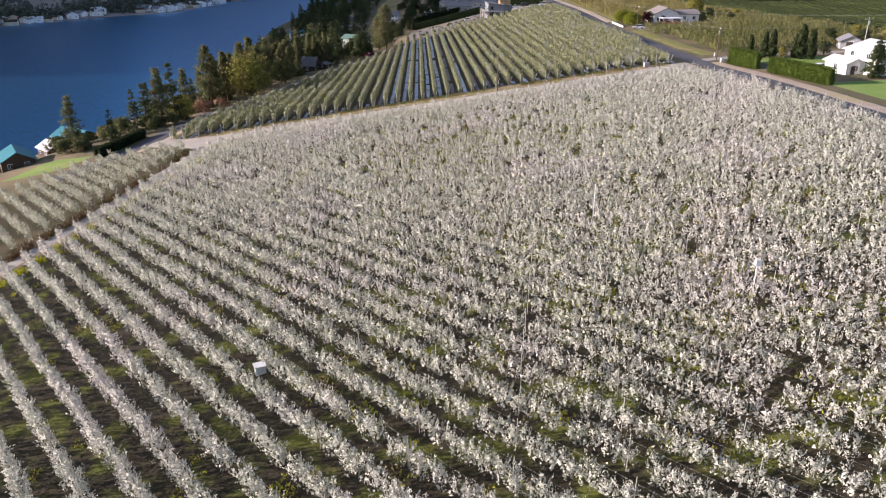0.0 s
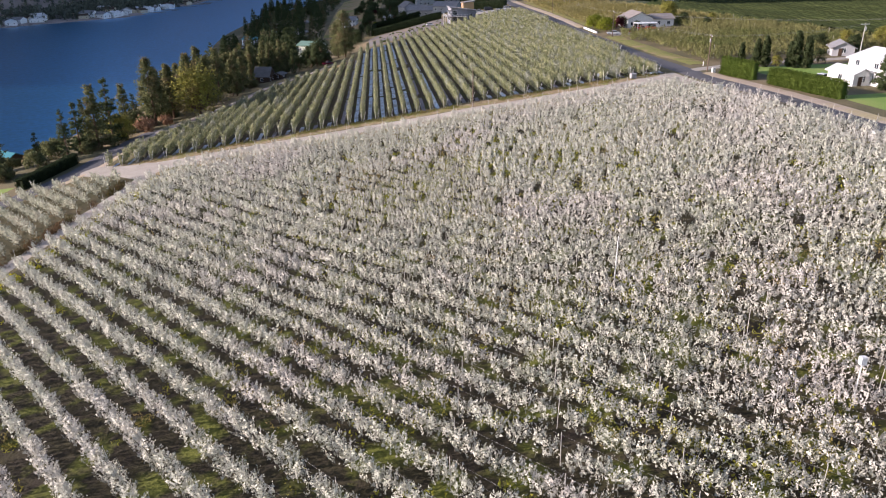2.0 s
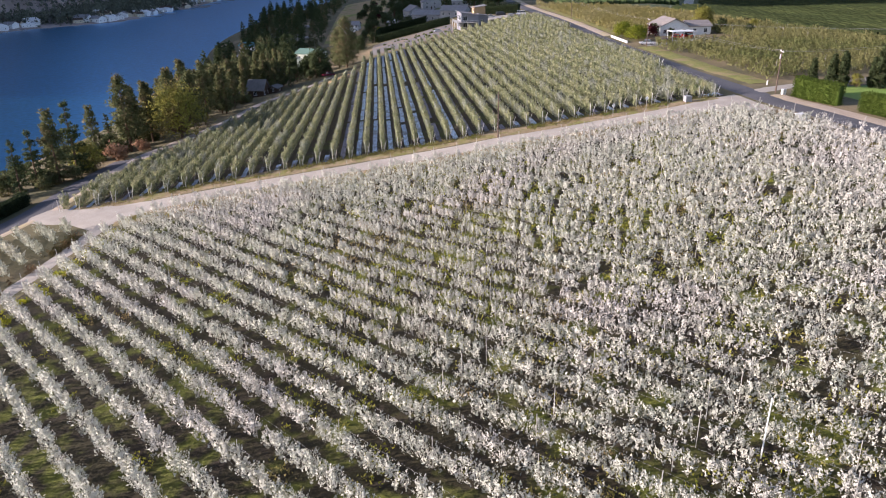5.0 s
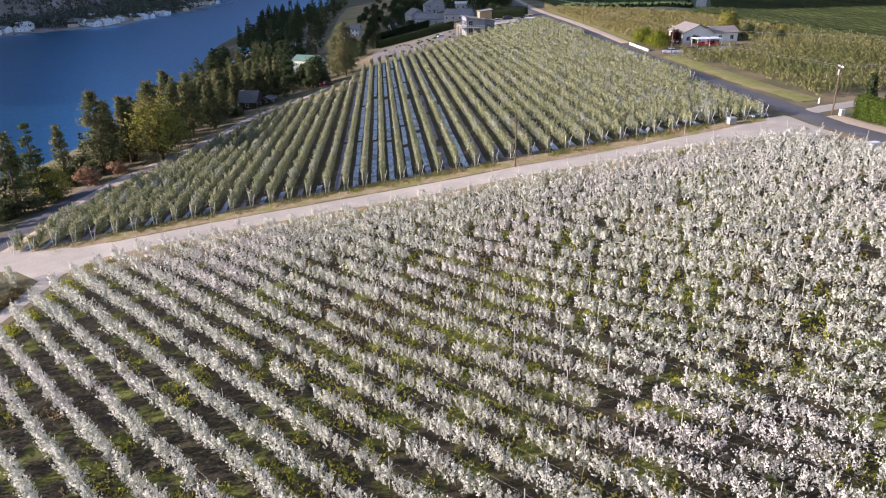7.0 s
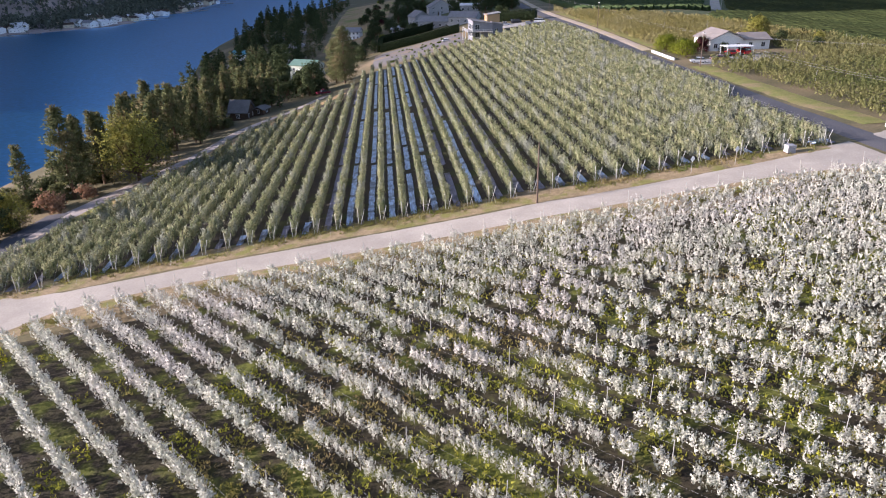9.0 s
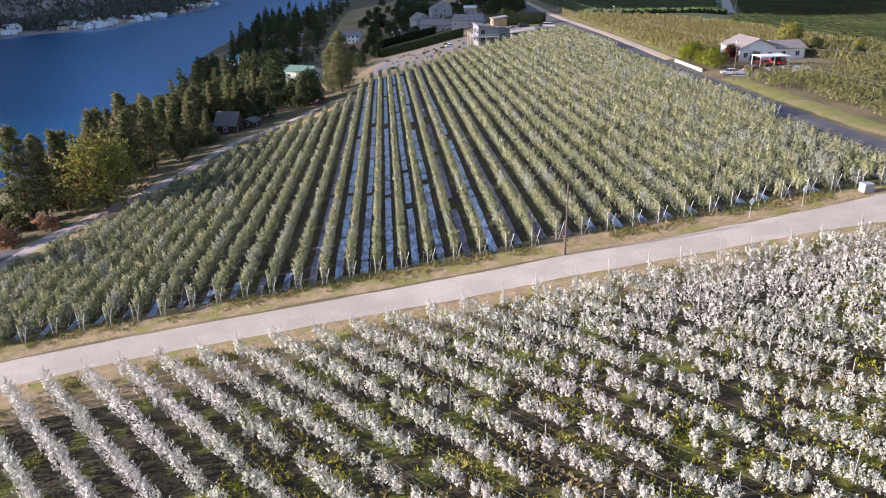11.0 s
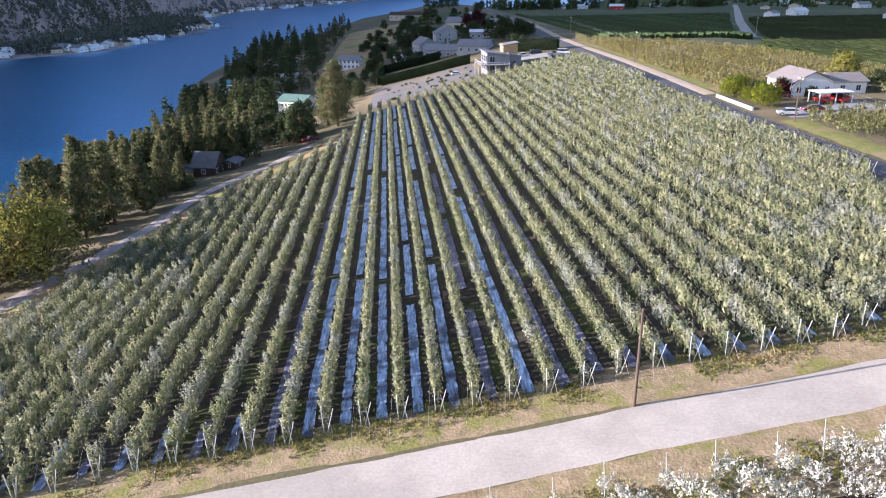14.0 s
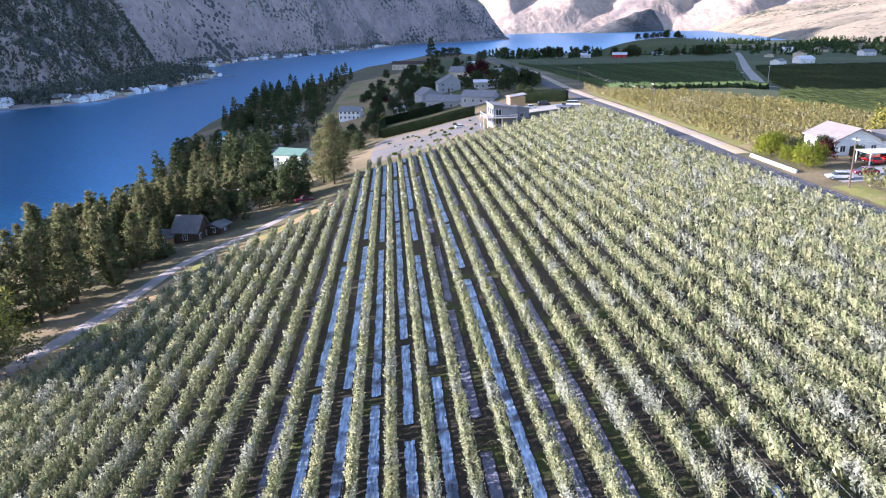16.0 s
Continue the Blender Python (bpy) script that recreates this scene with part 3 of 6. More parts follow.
def inside_d(x, y):
    right = np.interp(y, [10, 50, 90, 122, 145, 168, 175], [-87, -81, -74.5, -69.6, -66.6, -64.2, -63.5])
    return (x < right) & (x > np.interp(y, [80, 150, 175], [-108, -98, -84])) & (y > 60) & (y < 173.5)


B_LEFT = ([150, 189, 208, 217, 228, 238, 254, 265, 278, 297, 309, 318, 327, 345, 363, 408], [-76, -74, -70.5, -68.5, -65, -62, -58.8, -56.4, -54, -50.5, -46.5, -41, -34, -28, -24, -23])


def inside_b(x, y):
    front = np.interp(x, [-75, -70, -46, -22, 0, 24, 60], [186.5, 187.5, 191.2, 193.4, 195.0, 197, 199.6])
    back = np.interp(x, [-30, 0, 30, 60], [398, 411, 409, 421])
    right = np.interp(y, [195, 260, 330, 420], [62, 62.2, 62, 60])
    return (x > np.interp(y, *B_LEFT)) & (x < right) & (y > front) & (y < back)


def rows(nor, way, origin, step, indices, inside, reach, gap):
    """Tree places row by row: index, x, y."""
    out = []
    s = np.arange(-reach, reach, gap)
    for i in indices:
        o = np.array(origin) + nor * step * i
        x, y = o[0] + way[0] * s, o[1] + way[1] * s
        k = inside(x, y)
        if k.sum() > 3:
            out.append((i, x[k], y[k]))
    return out


def weakness(x, y):
    """How poor the trees stand, 0 to 1: a broad thin patch in the middle of the clay dusted orchard."""
    d = np.hypot((x - 4) / 58, (y - 140 - 0.1 * x) / 30)
    return np.clip(1.25 * (1 - d), 0, 1) ** 0.6 * np.clip(0.55 + 0.9 * fbm(x / 14, y / 14, 43), 0.3, 1.15)


def spindle(x, y, rng, tall, shoots, per, size, width):
    """Slender trees with upright tufted shoots."""
    n = len(x)
    vigour = 0.75 + 0.5 * fbm(x / 9, y / 9, 41) + rng.normal(0, 0.1, n)
    weak = weakness(x, y)
    H = tall * np.clip(vigour, 0.6, 1.25) * (1 - 0.3 * weak) * np.interp(x, [-35, -8], [1.2, 1])
    base = np.stack([x, y, ground_z(x, y)], 1)
    h = rng.beta(1.5, 1.25, (n, shoots)) * 0.86 + 0.1
    ang = rng.uniform(0, 2 * np.pi, (n, shoots))
    out = width * (1 - 0.38 * weak[:, None]) * (1.05 - 0.55 * h) * np.sqrt(rng.random((n, shoots)))
    p = base[:, None] + np.stack([out * np.cos(ang), out * np.sin(ang), h * H[:, None] * 0.9], -1)
    w = unit(np.stack([np.cos(ang) * 0.5, np.sin(ang) * 0.5, rng.uniform(0.7, 1.8, (n, shoots))], -1) + rng.normal(0, 0.15, (n, shoots, 3)))
    ln = rng.uniform(0.3, 0.8, (n, shoots)) * (0.75 + 0.25 * H[:, None] / tall)
    out3 = unit(np.stack([np.cos(ang), np.sin(ang), 0.15 + 1.1 * h * h], -1) + rng.normal(0, 0.25, (n, shoots, 3))).reshape(-1, 3)
    outer = leaves(p.reshape(-1, 3), w.reshape(-1, 3), ln.ravel(), per, size, rng, 0.06, 0.34, 0.4, out3, 0.26)
    core = np.repeat(base, 5, 0) + rng.normal(0, 0.14, (5 * n, 3))
    core[:, 2] = np.repeat(base[:, 2], 5) + np.repeat(H, 5) * np.tile([0.1, 0.22, 0.34, 0.45, 0.55], n)
    return np.concatenate([outer, leaves(core, unit(rng.normal(0, 0.5, (5 * n, 3)) + [0, 0, 0.6]), np.full(5 * n, 0.1), 1, size * 1.8, rng, 0.05, 0.45, 0.7, unit(rng.normal(0, 0.6, (5 * n, 3)) + [0, 0, 0.3]))])


def vee(x, y, side, rng, tall, shoots, per, size):
    """One leaning leafy wall of a V trellis; side is -1 or 1."""
    n = len(x)
    H = tall * np.interp(x, [45, 62], [1, 0.82]) * np.clip(0.82 + 0.36 * fbm(x / 7, y / 7, 47) + rng.normal(0, 0.15, n), 0.5, 1.28)
    h = rng.beta(1.5, 1.1, (n, shoots)) * 0.9 + 0.1
    z = h * H[:, None]
    out = side * (0.06 + 0.085 * z) + rng.normal(0, 0.085, (n, shoots)) * (1.15 - 0.65 * h)
    along = rng.normal(0, 0.32, (n, shoots)) * (1.2 - 0.6 * h)
    p = np.stack([x[:, None] + b_nor[0] * out + b_dir[0] * along, y[:, None] + b_nor[1] * out + b_dir[1] * along, ground_z(x, y)[:, None] + z * 0.88], -1)
    w = unit(np.stack([side * 0.15 + 0 * h, 0 * h, 1 + 0 * h], -1) + rng.normal(0, 0.24, (n, shoots, 3)))
    bulge = np.stack([b_nor[0] * side * 0.8 + b_dir[0] * along * 1.6, b_nor[1] * side * 0.8 + b_dir[1] * along * 1.6, 0.1 + 1.2 * h * h], -1)
    out3 = unit(bulge + rng.normal(0, 0.22, (n, shoots, 3))).reshape(-1, 3)
    outer = leaves(p.reshape(-1, 3), w.reshape(-1, 3), rng.uniform(0.35, 0.8, (n, shoots)).ravel(), per, size, rng, 0.05, 0.4, 0.55, out3, 0.34)
    m = 4
    hc = np.tile([0.08, 0.25, 0.42, 0.56], n) * np.repeat(H, m)
    oc = side * (0.10 + 0.09 * hc) + rng.normal(0, 0.04, m * n)
    ac = rng.normal(0, 0.2, m * n)
    xr, yr = np.repeat(x, m), np.repeat(y, m)
    core = np.stack([xr + b_nor[0] * oc + b_dir[0] * ac, yr + b_nor[1] * oc + b_dir[1] * ac, ground_z(xr, yr) + hc], 1)
    way = unit(np.stack([np.full(m * n, side * 0.1), rng.normal(0, 0.2, m * n), np.ones(m * n)], 1))
    across = unit(np.array([b_dir[0], b_dir[1], 0]) + rng.normal(0, 0.2, (m * n, 3)))
    inner = np.stack([core - across * 0.36 * side, core + across * 0.36 * side, core + way * 0.6], 1)
    shade = unit(np.stack([np.full(m * n, side * b_nor[0]), rng.normal(0, 0.3, m * n), np.full(m * n, 0.15)], 1))
    return np.concatenate([outer, np.concatenate([inner, np.repeat(shade[:, None], 3, 1)], -1).reshape(-1, 6)])


rng = np.random.default_rng(7)
rows_a = rows(a_nor, a_dir, (0, 100), A_STEP, range(-60, 60), inside_a, 150, 0.95)
rows_d = rows(a_nor, a_dir, (0, 100), A_STEP, range(-80, 40), inside_d, 220, 1.0)
rows_b = rows(b_nor, b_dir, (B_X0, 194), B_STEP, range(-28, 24), inside_b, 240, 1.05)


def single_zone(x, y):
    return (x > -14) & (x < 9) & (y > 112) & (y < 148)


def orchard_floor(name, corners, mat, lift, label):
    tagged(patch(name, corners, mat, lift, 3.0), label, "orchard floor", kind="structure")


orchard_floor("orchard_floor_clay", [(-82, 8), (74, 8), (62, 183.5), (-58, 172)], M["alley"], 0.03, "mossy grass alleys and bare soil, darkened for the shade of the rows")
orchard_floor("orchard_floor_trellis", [(-73, 188.5), (62.5, 200), (61, 422), (-22, 400)], M["soil"], 0.03, "soil darkened for the shade under the trellised trees")

xa, ya = np.concatenate([r[1] for r in rows_a]), np.concatenate([r[2] for r in rows_a])
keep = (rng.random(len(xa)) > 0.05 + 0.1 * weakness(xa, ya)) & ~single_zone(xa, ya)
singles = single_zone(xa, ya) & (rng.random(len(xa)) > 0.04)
mid = keep & (np.abs(xa + 3) < 34)
va = np.concatenate([spindle(xa[k] + rng.normal(0, 0.12, k.sum()), ya[k] + rng.normal(0, 0.12, k.sum()), rng, 2.3, *q) for k, q in ((mid, (26, 10, 0.165, 0.6)), (keep & ~mid & (xa > 0), (21, 11, 0.18, 0.64)), (keep & ~mid & (xa < 0), (22, 9, 0.18, 0.52)))])
tagged(raw("clay_orchard", va, tris(va), M["leafA"]), "rows of small apple trees dusted with pale clay", "orchard", kind="stuff")
xd, yd = np.concatenate([r[1] for r in rows_d]), np.concatenate([r[2] for r in rows_d])
vd = spindle(xd, yd, rng, 2.2, 15, 9, 0.22, 0.55)
tagged(raw("lower_orchard", vd, tris(vd), M["leafD3"]), "rows of pale dusted apple trees below the track", "orchard", kind="stuff")
xb, yb = np.concatenate([r[1] for r in rows_b]), np.concatenate([r[2] for r in rows_b])
vb = []
gone = rng.random(len(xb))
for y0, y1, shoots, per, size in ((0, 225, 26, 8, 0.16), (225, 255, 20, 8, 0.18), (255, 315, 15, 6, 0.23), (315, 500, 9, 5, 0.38)):
    k = (yb >= y0) & (yb < y1) & (gone > 0.05)
    vb += [vee(xb[k], yb[k], s, rng, 2.9, shoots, per, size) for s in (-1, 1)]
vb = np.concatenate(vb)
tagged(raw("trellis_orchard", vb, tris(vb), M["leafB"]), "rows of grey green apple trees trained on V trellises", "orchard", kind="stuff")

# ---- trees ----
def conifer(name, tall, radius, seed, mat, bare=0.18, thin=0.9, label="", category="tree", open_=0.5, tuft=8, taper=0.9):
    """A trunk with whorls of drooping boughs clothed in needle tufts."""
    rng = np.random.default_rng(seed)
    t = thing(name, label, category)
    s = Shape()
    lean = rng.normal(0, 0.012, 2) * tall
    s.rod((0, 0, -1.0), (lean[0] * 0.5, lean[1] * 0.5, tall * 0.55), 0.028 * tall * 0.75, 0.016 * tall * 0.75, 8)
    s.rod((lean[0] * 0.5, lean[1] * 0.5, tall * 0.55), (lean[0], lean[1], tall * 0.97), 0.012 * tall, 0.002 * tall, 6)
    nb = int(70 * thin)
    h = np.sort(rng.uniform(bare, 0.99, nb))
    tiers = max(9, int(nb / 4.2))
    level = np.round(h * tiers) / tiers
    h = np.clip(level + (h - level) * 0.4 + rng.normal(0, 0.006, nb), bare, 0.99)
    ang = np.cumsum(rng.uniform(1.1, 2.0, nb))
    u = (h - bare) / (1 - bare)
    r = radius * (np.clip(u / 0.14, 0.45, 1)) * (1 - u) ** taper * rng.uniform(1 - open_, 1.25, nb) + 0.18
    parts = []
    for k in range(nb):
        base = np.array([lean[0] * h[k], lean[1] * h[k], h[k] * tall])
        d = np.array([math.cos(ang[k]), math.sin(ang[k]), 0.28 * (u[k] - 0.35)])
        tip = base + d * r[k]
        if k % 2 == 0 and r[k] > 0.5:
            s.rod(base, tip, 0.004 * tall, 0.001 * tall, 4)
        m = max(3, int(5 + 5 * r[k] / radius))
        f = np.linspace(0.25, 1.05, m)[:, None]
        p = base + (tip - base) * f + rng.normal(0, 0.022 * radius, (m, 3))
        way = unit(d[None] + rng.normal(0, 0.5, (m, 3)) + np.array([0, 0, 0.25]))
        parts.append(leaves(p, way, np.full(m, 0.30 * radius * 0.6), tuft, (0.42 if tuft > 7 else 0.6 if tuft > 4 else 0.85), rng, 0.055 * radius, 0.27, 0.6, unit(d[None] * [1, 1, 0] + [0, 0, 0.35] + rng.normal(0, 0.25, (m, 3)))))
    v = np.concatenate(parts)
    s.part("trunk", M["bark"], t)
    raw("crown", v, tris(v), mat, t)
    return t


def broadleaf(name, tall, radius, seed, mat, label="", clumps=26, size=0.42, low=0.25, category="tree"):
    """A short trunk that forks into limbs, each ending in clumps of leaves."""
    rng = np.random.default_rng(seed)
    t = thing(name, label, category)
    s = Shape()
    fork = tall * max(low, 0.12)
    s.rod((0, 0, -0.6), (0, 0, fork), 0.035 * tall, 0.025 * tall, 8)
    parts = []
    for k in range(clumps):
        a, e = rng.uniform(0, 2 * np.pi), rng.uniform(-0.15, 1.0)
        q = rng.uniform(0.55, 0.95)
        c = np.array([math.cos(a) * radius * q * math.cos(e * 1.3), math.sin(a) * radius * q * math.cos(e * 1.3), fork + (tall - fork) * (0.12 + 0.78 * max(0, math.sin(max(e, 0.02) * 1.45)) * q ** 0.5 + 0.12 * rng.random())])
        if k % 2 == 0:
            s.rod((0, 0, fork * 0.95), c * np.array([0.9, 0.9, 0.97]), 0.014 * tall, 0.004 * tall, 5)
        n = 16
        d = unit(rng.normal(0, 1, (n, 3)))
        rr = radius * rng.uniform(0.22, 0.42)
        parts.append(leaves(c + d * rr * rng.uniform(0.3, 1, (n, 1)), unit(d + rng.normal(0, 0.3, (n, 3))), np.full(n, rr * 0.5), 4, size, rng, 0.12, 0.4, 0.7, unit(d + 0.5 * c / radius)))
    v = np.concatenate(parts)
    v[:, 2] = np.maximum(v[:, 2], 0.1)
    s.part("trunk", M["bark"], t)
    raw("crown", v, tris(v), mat, t)
    return t


def plant(proto, x, y, scale=1.0, turn=None, up=0.0, label=""):
    ob = copy_thing(proto, at(x, y, random.uniform(0, 360) if turn is None else turn, up))
    ob.scale = (scale, scale, scale * random.uniform(0.94, 1.06))
    if label:
        ob["label"] = label
    return ob


def retire(*protos):
    for p in protos:
        for o in list(p.children_recursive) + [p]:
            bpy.data.objects.remove(o)


pines = [conifer("pine_tree", 16, 3.7, 100 + k, M["pine"], bare=0.10 + 0.05 * (k % 3), thin=1.15, label="tall ponderosa pine with an open olive green crown", tuft=6, taper=0.8 + 0.15 * (k % 2), open_=0.6) for k in range(4)]
firs = [conifer("fir_tree", 15, 2.5, 200 + k, M["fir"], bare=0.06, label="dark narrow fir tree on the lake bank", open_=0.2) for k in range(3)]
gold = [broadleaf("willow_tree", 10, 5.2, 300 + k, M["yellow"], "yellow green broadleaf tree turning in autumn", 110, 0.34, 0.1) for k in range(2)]
rusty = broadleaf("russet_shrub", 4, 3.0, 310, M["rust"], "russet autumn shrub on the bank", 26, 0.4, 0.05, "shrub")
dark = [broadleaf("garden_tree", 7, 3.2, 320 + k, M["fir"], "dark green rounded garden tree", 30, 0.42, 0.12) for k in range(2)]

far_pines = [conifer("pine_tree", 15, 3.2, 140 + k, M["pine"] if k < 2 else M["fir"], 0.08, 0.55, "dark conifer on the wooded lake bank", open_=0.35, tuft=3) for k in range(5)]

# the row of pines between the drive and the lake
BANK = [(-97, 204, 0.5, 1), (-91, 207, 0.75, 1), (-90.5, 214, 0.9, 1), (-86.5, 216, 1.0, 0), (-84.5, 222, 0.95, 1), (-81, 248, 1.0, 0), (-84, 254, 0.85, 1), (-79, 260, 0.9, 0), (-82, 268, 1.0, 0),
        (-76.5, 272, 0.95, 0), (-79, 280, 1.1, 0), (-73.5, 283, 0.95, 0), (-77, 291, 1.05, 1), (-71.5, 293, 1.1, 0), (-75, 301, 0.95, 0), (-69, 303, 1.0, 0), (-72, 311, 1.0, 1), (-67, 314, 0.95, 0), (-65.5, 322, 0.8, 0), (-72, 326, 1.0, 0)]
for x, y, s, k in BANK:
    plant((pines if k == 0 else firs)[random.randrange(3)], x, y, s * random.uniform(0.85, 1.12) * float(np.interp(y, [200, 260, 300, 330], [1.12, 1.12, 0.95, 0.85])))
for x, y, s in ((-82, 256, 1.0), (-79.7, 299, 1.2), (-66.5, 299, 0.95), (-84, 262, 1.0), (-87, 240, 0.9)):
    plant(pines[random.randrange(4)], x, y, s)
rngp = random.Random(5)
woods = []
for k in range(1100):
    y = 335 + 640 * rngp.random() ** 1.25
    inner = float(np.interp(y, [335, 350, 420, 455, 490, 560, 640, 900, 1150], [-72, -60, -48, -70, -66, -60, -66, -70, -72]))
    edge = float(np.interp(y, EDGE_Y, EDGE_X)) - 18
    x = edge + (inner - edge) * rngp.random() ** 1.25
    clump = float(fbm(np.array(x / 34), np.array(y / 34), 81))
    if clump < 0.42 + 0.1 * rngp.random() or rngp.random() < 0.25 * (y > 480) * (x > -85):
        continue
    if 372 < y < 468 and -64 < x < -36:
        continue
    if y > 440:
        woods.append((rngp.randrange(5), x, y, rngp.uniform(0.3, 1.0) ** 1.3 * (0.75 + 0.9 * clump), rngp.uniform(0, 6.28)))
    else:
        plant(rngp.choice(far_pines if y > 370 else pines + firs), x, y, rngp.uniform(0.45, 0.9))


def grove(name, items, protos, mat, label):
    """Far trees too many to tell apart, crowns and trunks joined in one mesh."""
    V = []
    for k, x, y, s, a in items:
        me = [c for c in protos[k].children if c.name.startswith("crown")][0].data
        v = np.empty(len(me.vertices) * 3, np.float32)
        me.vertices.foreach_get("co", v)
        v = v.reshape(-1, 3)
        stem = np.array([(-0.3, -0.2, -1), (0.3, -0.2, -1), (0, 0, 12), (0.3, -0.2, -1), (0, 0.35, -1), (0, 0, 12), (0, 0.35, -1), (-0.3, -0.2, -1), (0, 0, 12)])
        v = np.concatenate([v, stem]) * s
        c, q = math.cos(a), math.sin(a)
        V.append(np.stack([x + v[:, 0] * c - v[:, 1] * q, y + v[:, 0] * q + v[:, 1] * c, v[:, 2] + float(ground_z(x, y))], 1))
    V = np.concatenate(V)
    tagged(raw(name, V, tris(V), mat), label, "woods", kind="stuff")


for k in range(70):
    y = 440 + 260 * rngp.random()
    x = float(np.interp(y, EDGE_Y, EDGE_X)) + rngp.uniform(-14, 34)
    r = np.random.default_rng(3000 + k)
    t = thing("boulder", "pale grey rock outcrop on the lake bank", "rock", at(x, y, rngp.uniform(0, 360)), group="rocks on the lake bank")
    bm = bmesh.new()
    bmesh.ops.create_icosphere(bm, subdivisions=2, radius=1.0)
    q = rngp.uniform(1.2, 3.6)
    for v in bm.verts:
        v.co = Vector((v.co.x * q * 1.3, v.co.y * q, v.co.z * q * 0.7)) * (1 + 0.22 * float(r.normal()))
    me = bpy.data.meshes.new("stone")
    bm.to_mesh(me)
    bm.free()
    me.materials.append(M["rock"])
    new("stone", me).parent = t

grove("bank_pine_woods", [w_ for w_ in woods if w_[0] < 2], far_pines, M["pine"], "olive green pines covering the far lake bank")
grove("bank_fir_woods", [w_ for w_ in woods if w_[0] >= 2], far_pines, M["fir"], "dark firs covering the far lake bank")
for k in range(8):
    y = rngp.uniform(196, 335)
    x = float(np.interp(y, [196, 250, 290, 335], [-100, -88, -82, -72])) - rngp.uniform(0, 22)
    plant(rngp.choice(pines + firs), x, y, rngp.uniform(0.55, 0.95))
for x, y, s in ((-53, 356, 0.75), (-58, 349, 0.8), (-57, 362, 0.9), (-62, 366, 0.95), (-62, 378, 0.9)):
    plant(rngp.choice(pines + firs), x, y, s)
big = conifer("pine_tree", 21, 5.6, 150, M["pine"], 0.06, 2.4, "big bushy pine with a pale trunk at the orchard corner", open_=0.45, tuft=13, taper=0.5)
plant(big, -31.5, 388, 1.0)
plant(big, -36, 398, 0.85)
for k in range(30):
    x, y = rngp.uniform(-66, -37), rngp.uniform(366, 456)
    if abs(x + 66) + abs(y - 389) > 9 and abs(x + 30) > 4:
        plant(dark[k % 2], x, y, rngp.uniform(0.6, 1.05) * (0.8 if x > -48 and y > 400 else 1.0), label="dark leafy tree below the green roofed house")
for x, y, q in ((-74, 336, 0.9), (-71.5, 331, 0.75), (-70, 349, 1.0), (-63, 352, 0.95), (-75, 346, 1.0), (-66.5, 357, 1.0), (-79, 338, 0.95), (-72, 360, 0.9), (-77, 318, 0.95), (-81, 328, 0.9), (-83, 312, 0.85)):
    plant(rngp.choice(pines), x, y, q)
plant(dark[0], -42, 373, 1.6, label="broad dark tree beside the orchard corner")
plant(dark[1], -47, 379, 1.4, label="broad dark tree beside the orchard corner")
retire(big)
plant(gold[0], -69.6, 257, 1.55, label="large yellow green willow with brown lower branches")
plant(gold[1], -84, 226, 0.75)
plant(rusty, -81, 236.5, 1.05)
plant(rusty, -77.5, 246, 0.75)
plant(firs[0], 5.8, 640, 2.2, label="very tall dark fir standing among houses")
retire(*far_pines, *pines, *firs, *gold, rusty, *dark)

# ---- orchard details ----
def fruit_tree(seed):
    """One slender apple tree: trunk, side limbs and tufted crown."""
    r = np.random.default_rng(seed)
    t = thing("apple_tree", "slender apple tree dusted with pale clay, standing in its row", "apple tree", group="single trees of the clay dusted orchard")
    s = Shape()
    s.rod((0, 0, -0.1), (0.03, 0, 2.3), 0.04, 0.015, 6)
    for k in range(7):
        a, h = r.uniform(0, 6.28), r.uniform(0.5, 2.0)
        s.rod((0.01, 0, h), (0.5 * math.cos(a), 0.5 * math.sin(a), h + r.uniform(0.1, 0.5)), 0.014, 0.005, 4)
    n = 32
    h = r.beta(1.5, 1.25, n) * 0.86 + 0.1
    a = r.uniform(0, 6.28, n)
    o = 0.66 * (1.05 - 0.55 * h) * np.sqrt(r.random(n))
    p = np.stack([o * np.cos(a), o * np.sin(a), h * 2.3], 1)
    w = unit(np.stack([np.cos(a) * 0.5, np.sin(a) * 0.5, r.uniform(0.7, 1.8, n)], 1))
    v = leaves(p, w, r.uniform(0.3, 0.85, n), 15, 0.145, r, 0.06, 0.36, 0.4, unit(np.stack([np.cos(a), np.sin(a), 0.15 + 1.1 * h * h], 1) + r.normal(0, 0.25, (n, 3))), 0.26)
    s.part("trunk", M["apple_bark"], t)
    raw("crown", v, tris(v), M["leafA"], t)
    return t


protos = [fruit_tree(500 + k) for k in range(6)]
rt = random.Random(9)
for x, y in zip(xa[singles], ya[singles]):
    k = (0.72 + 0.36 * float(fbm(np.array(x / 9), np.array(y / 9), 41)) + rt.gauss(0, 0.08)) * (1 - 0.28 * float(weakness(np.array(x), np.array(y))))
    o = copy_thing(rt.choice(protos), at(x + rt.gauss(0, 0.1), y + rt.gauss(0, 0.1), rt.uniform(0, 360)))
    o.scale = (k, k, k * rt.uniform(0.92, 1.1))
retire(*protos)


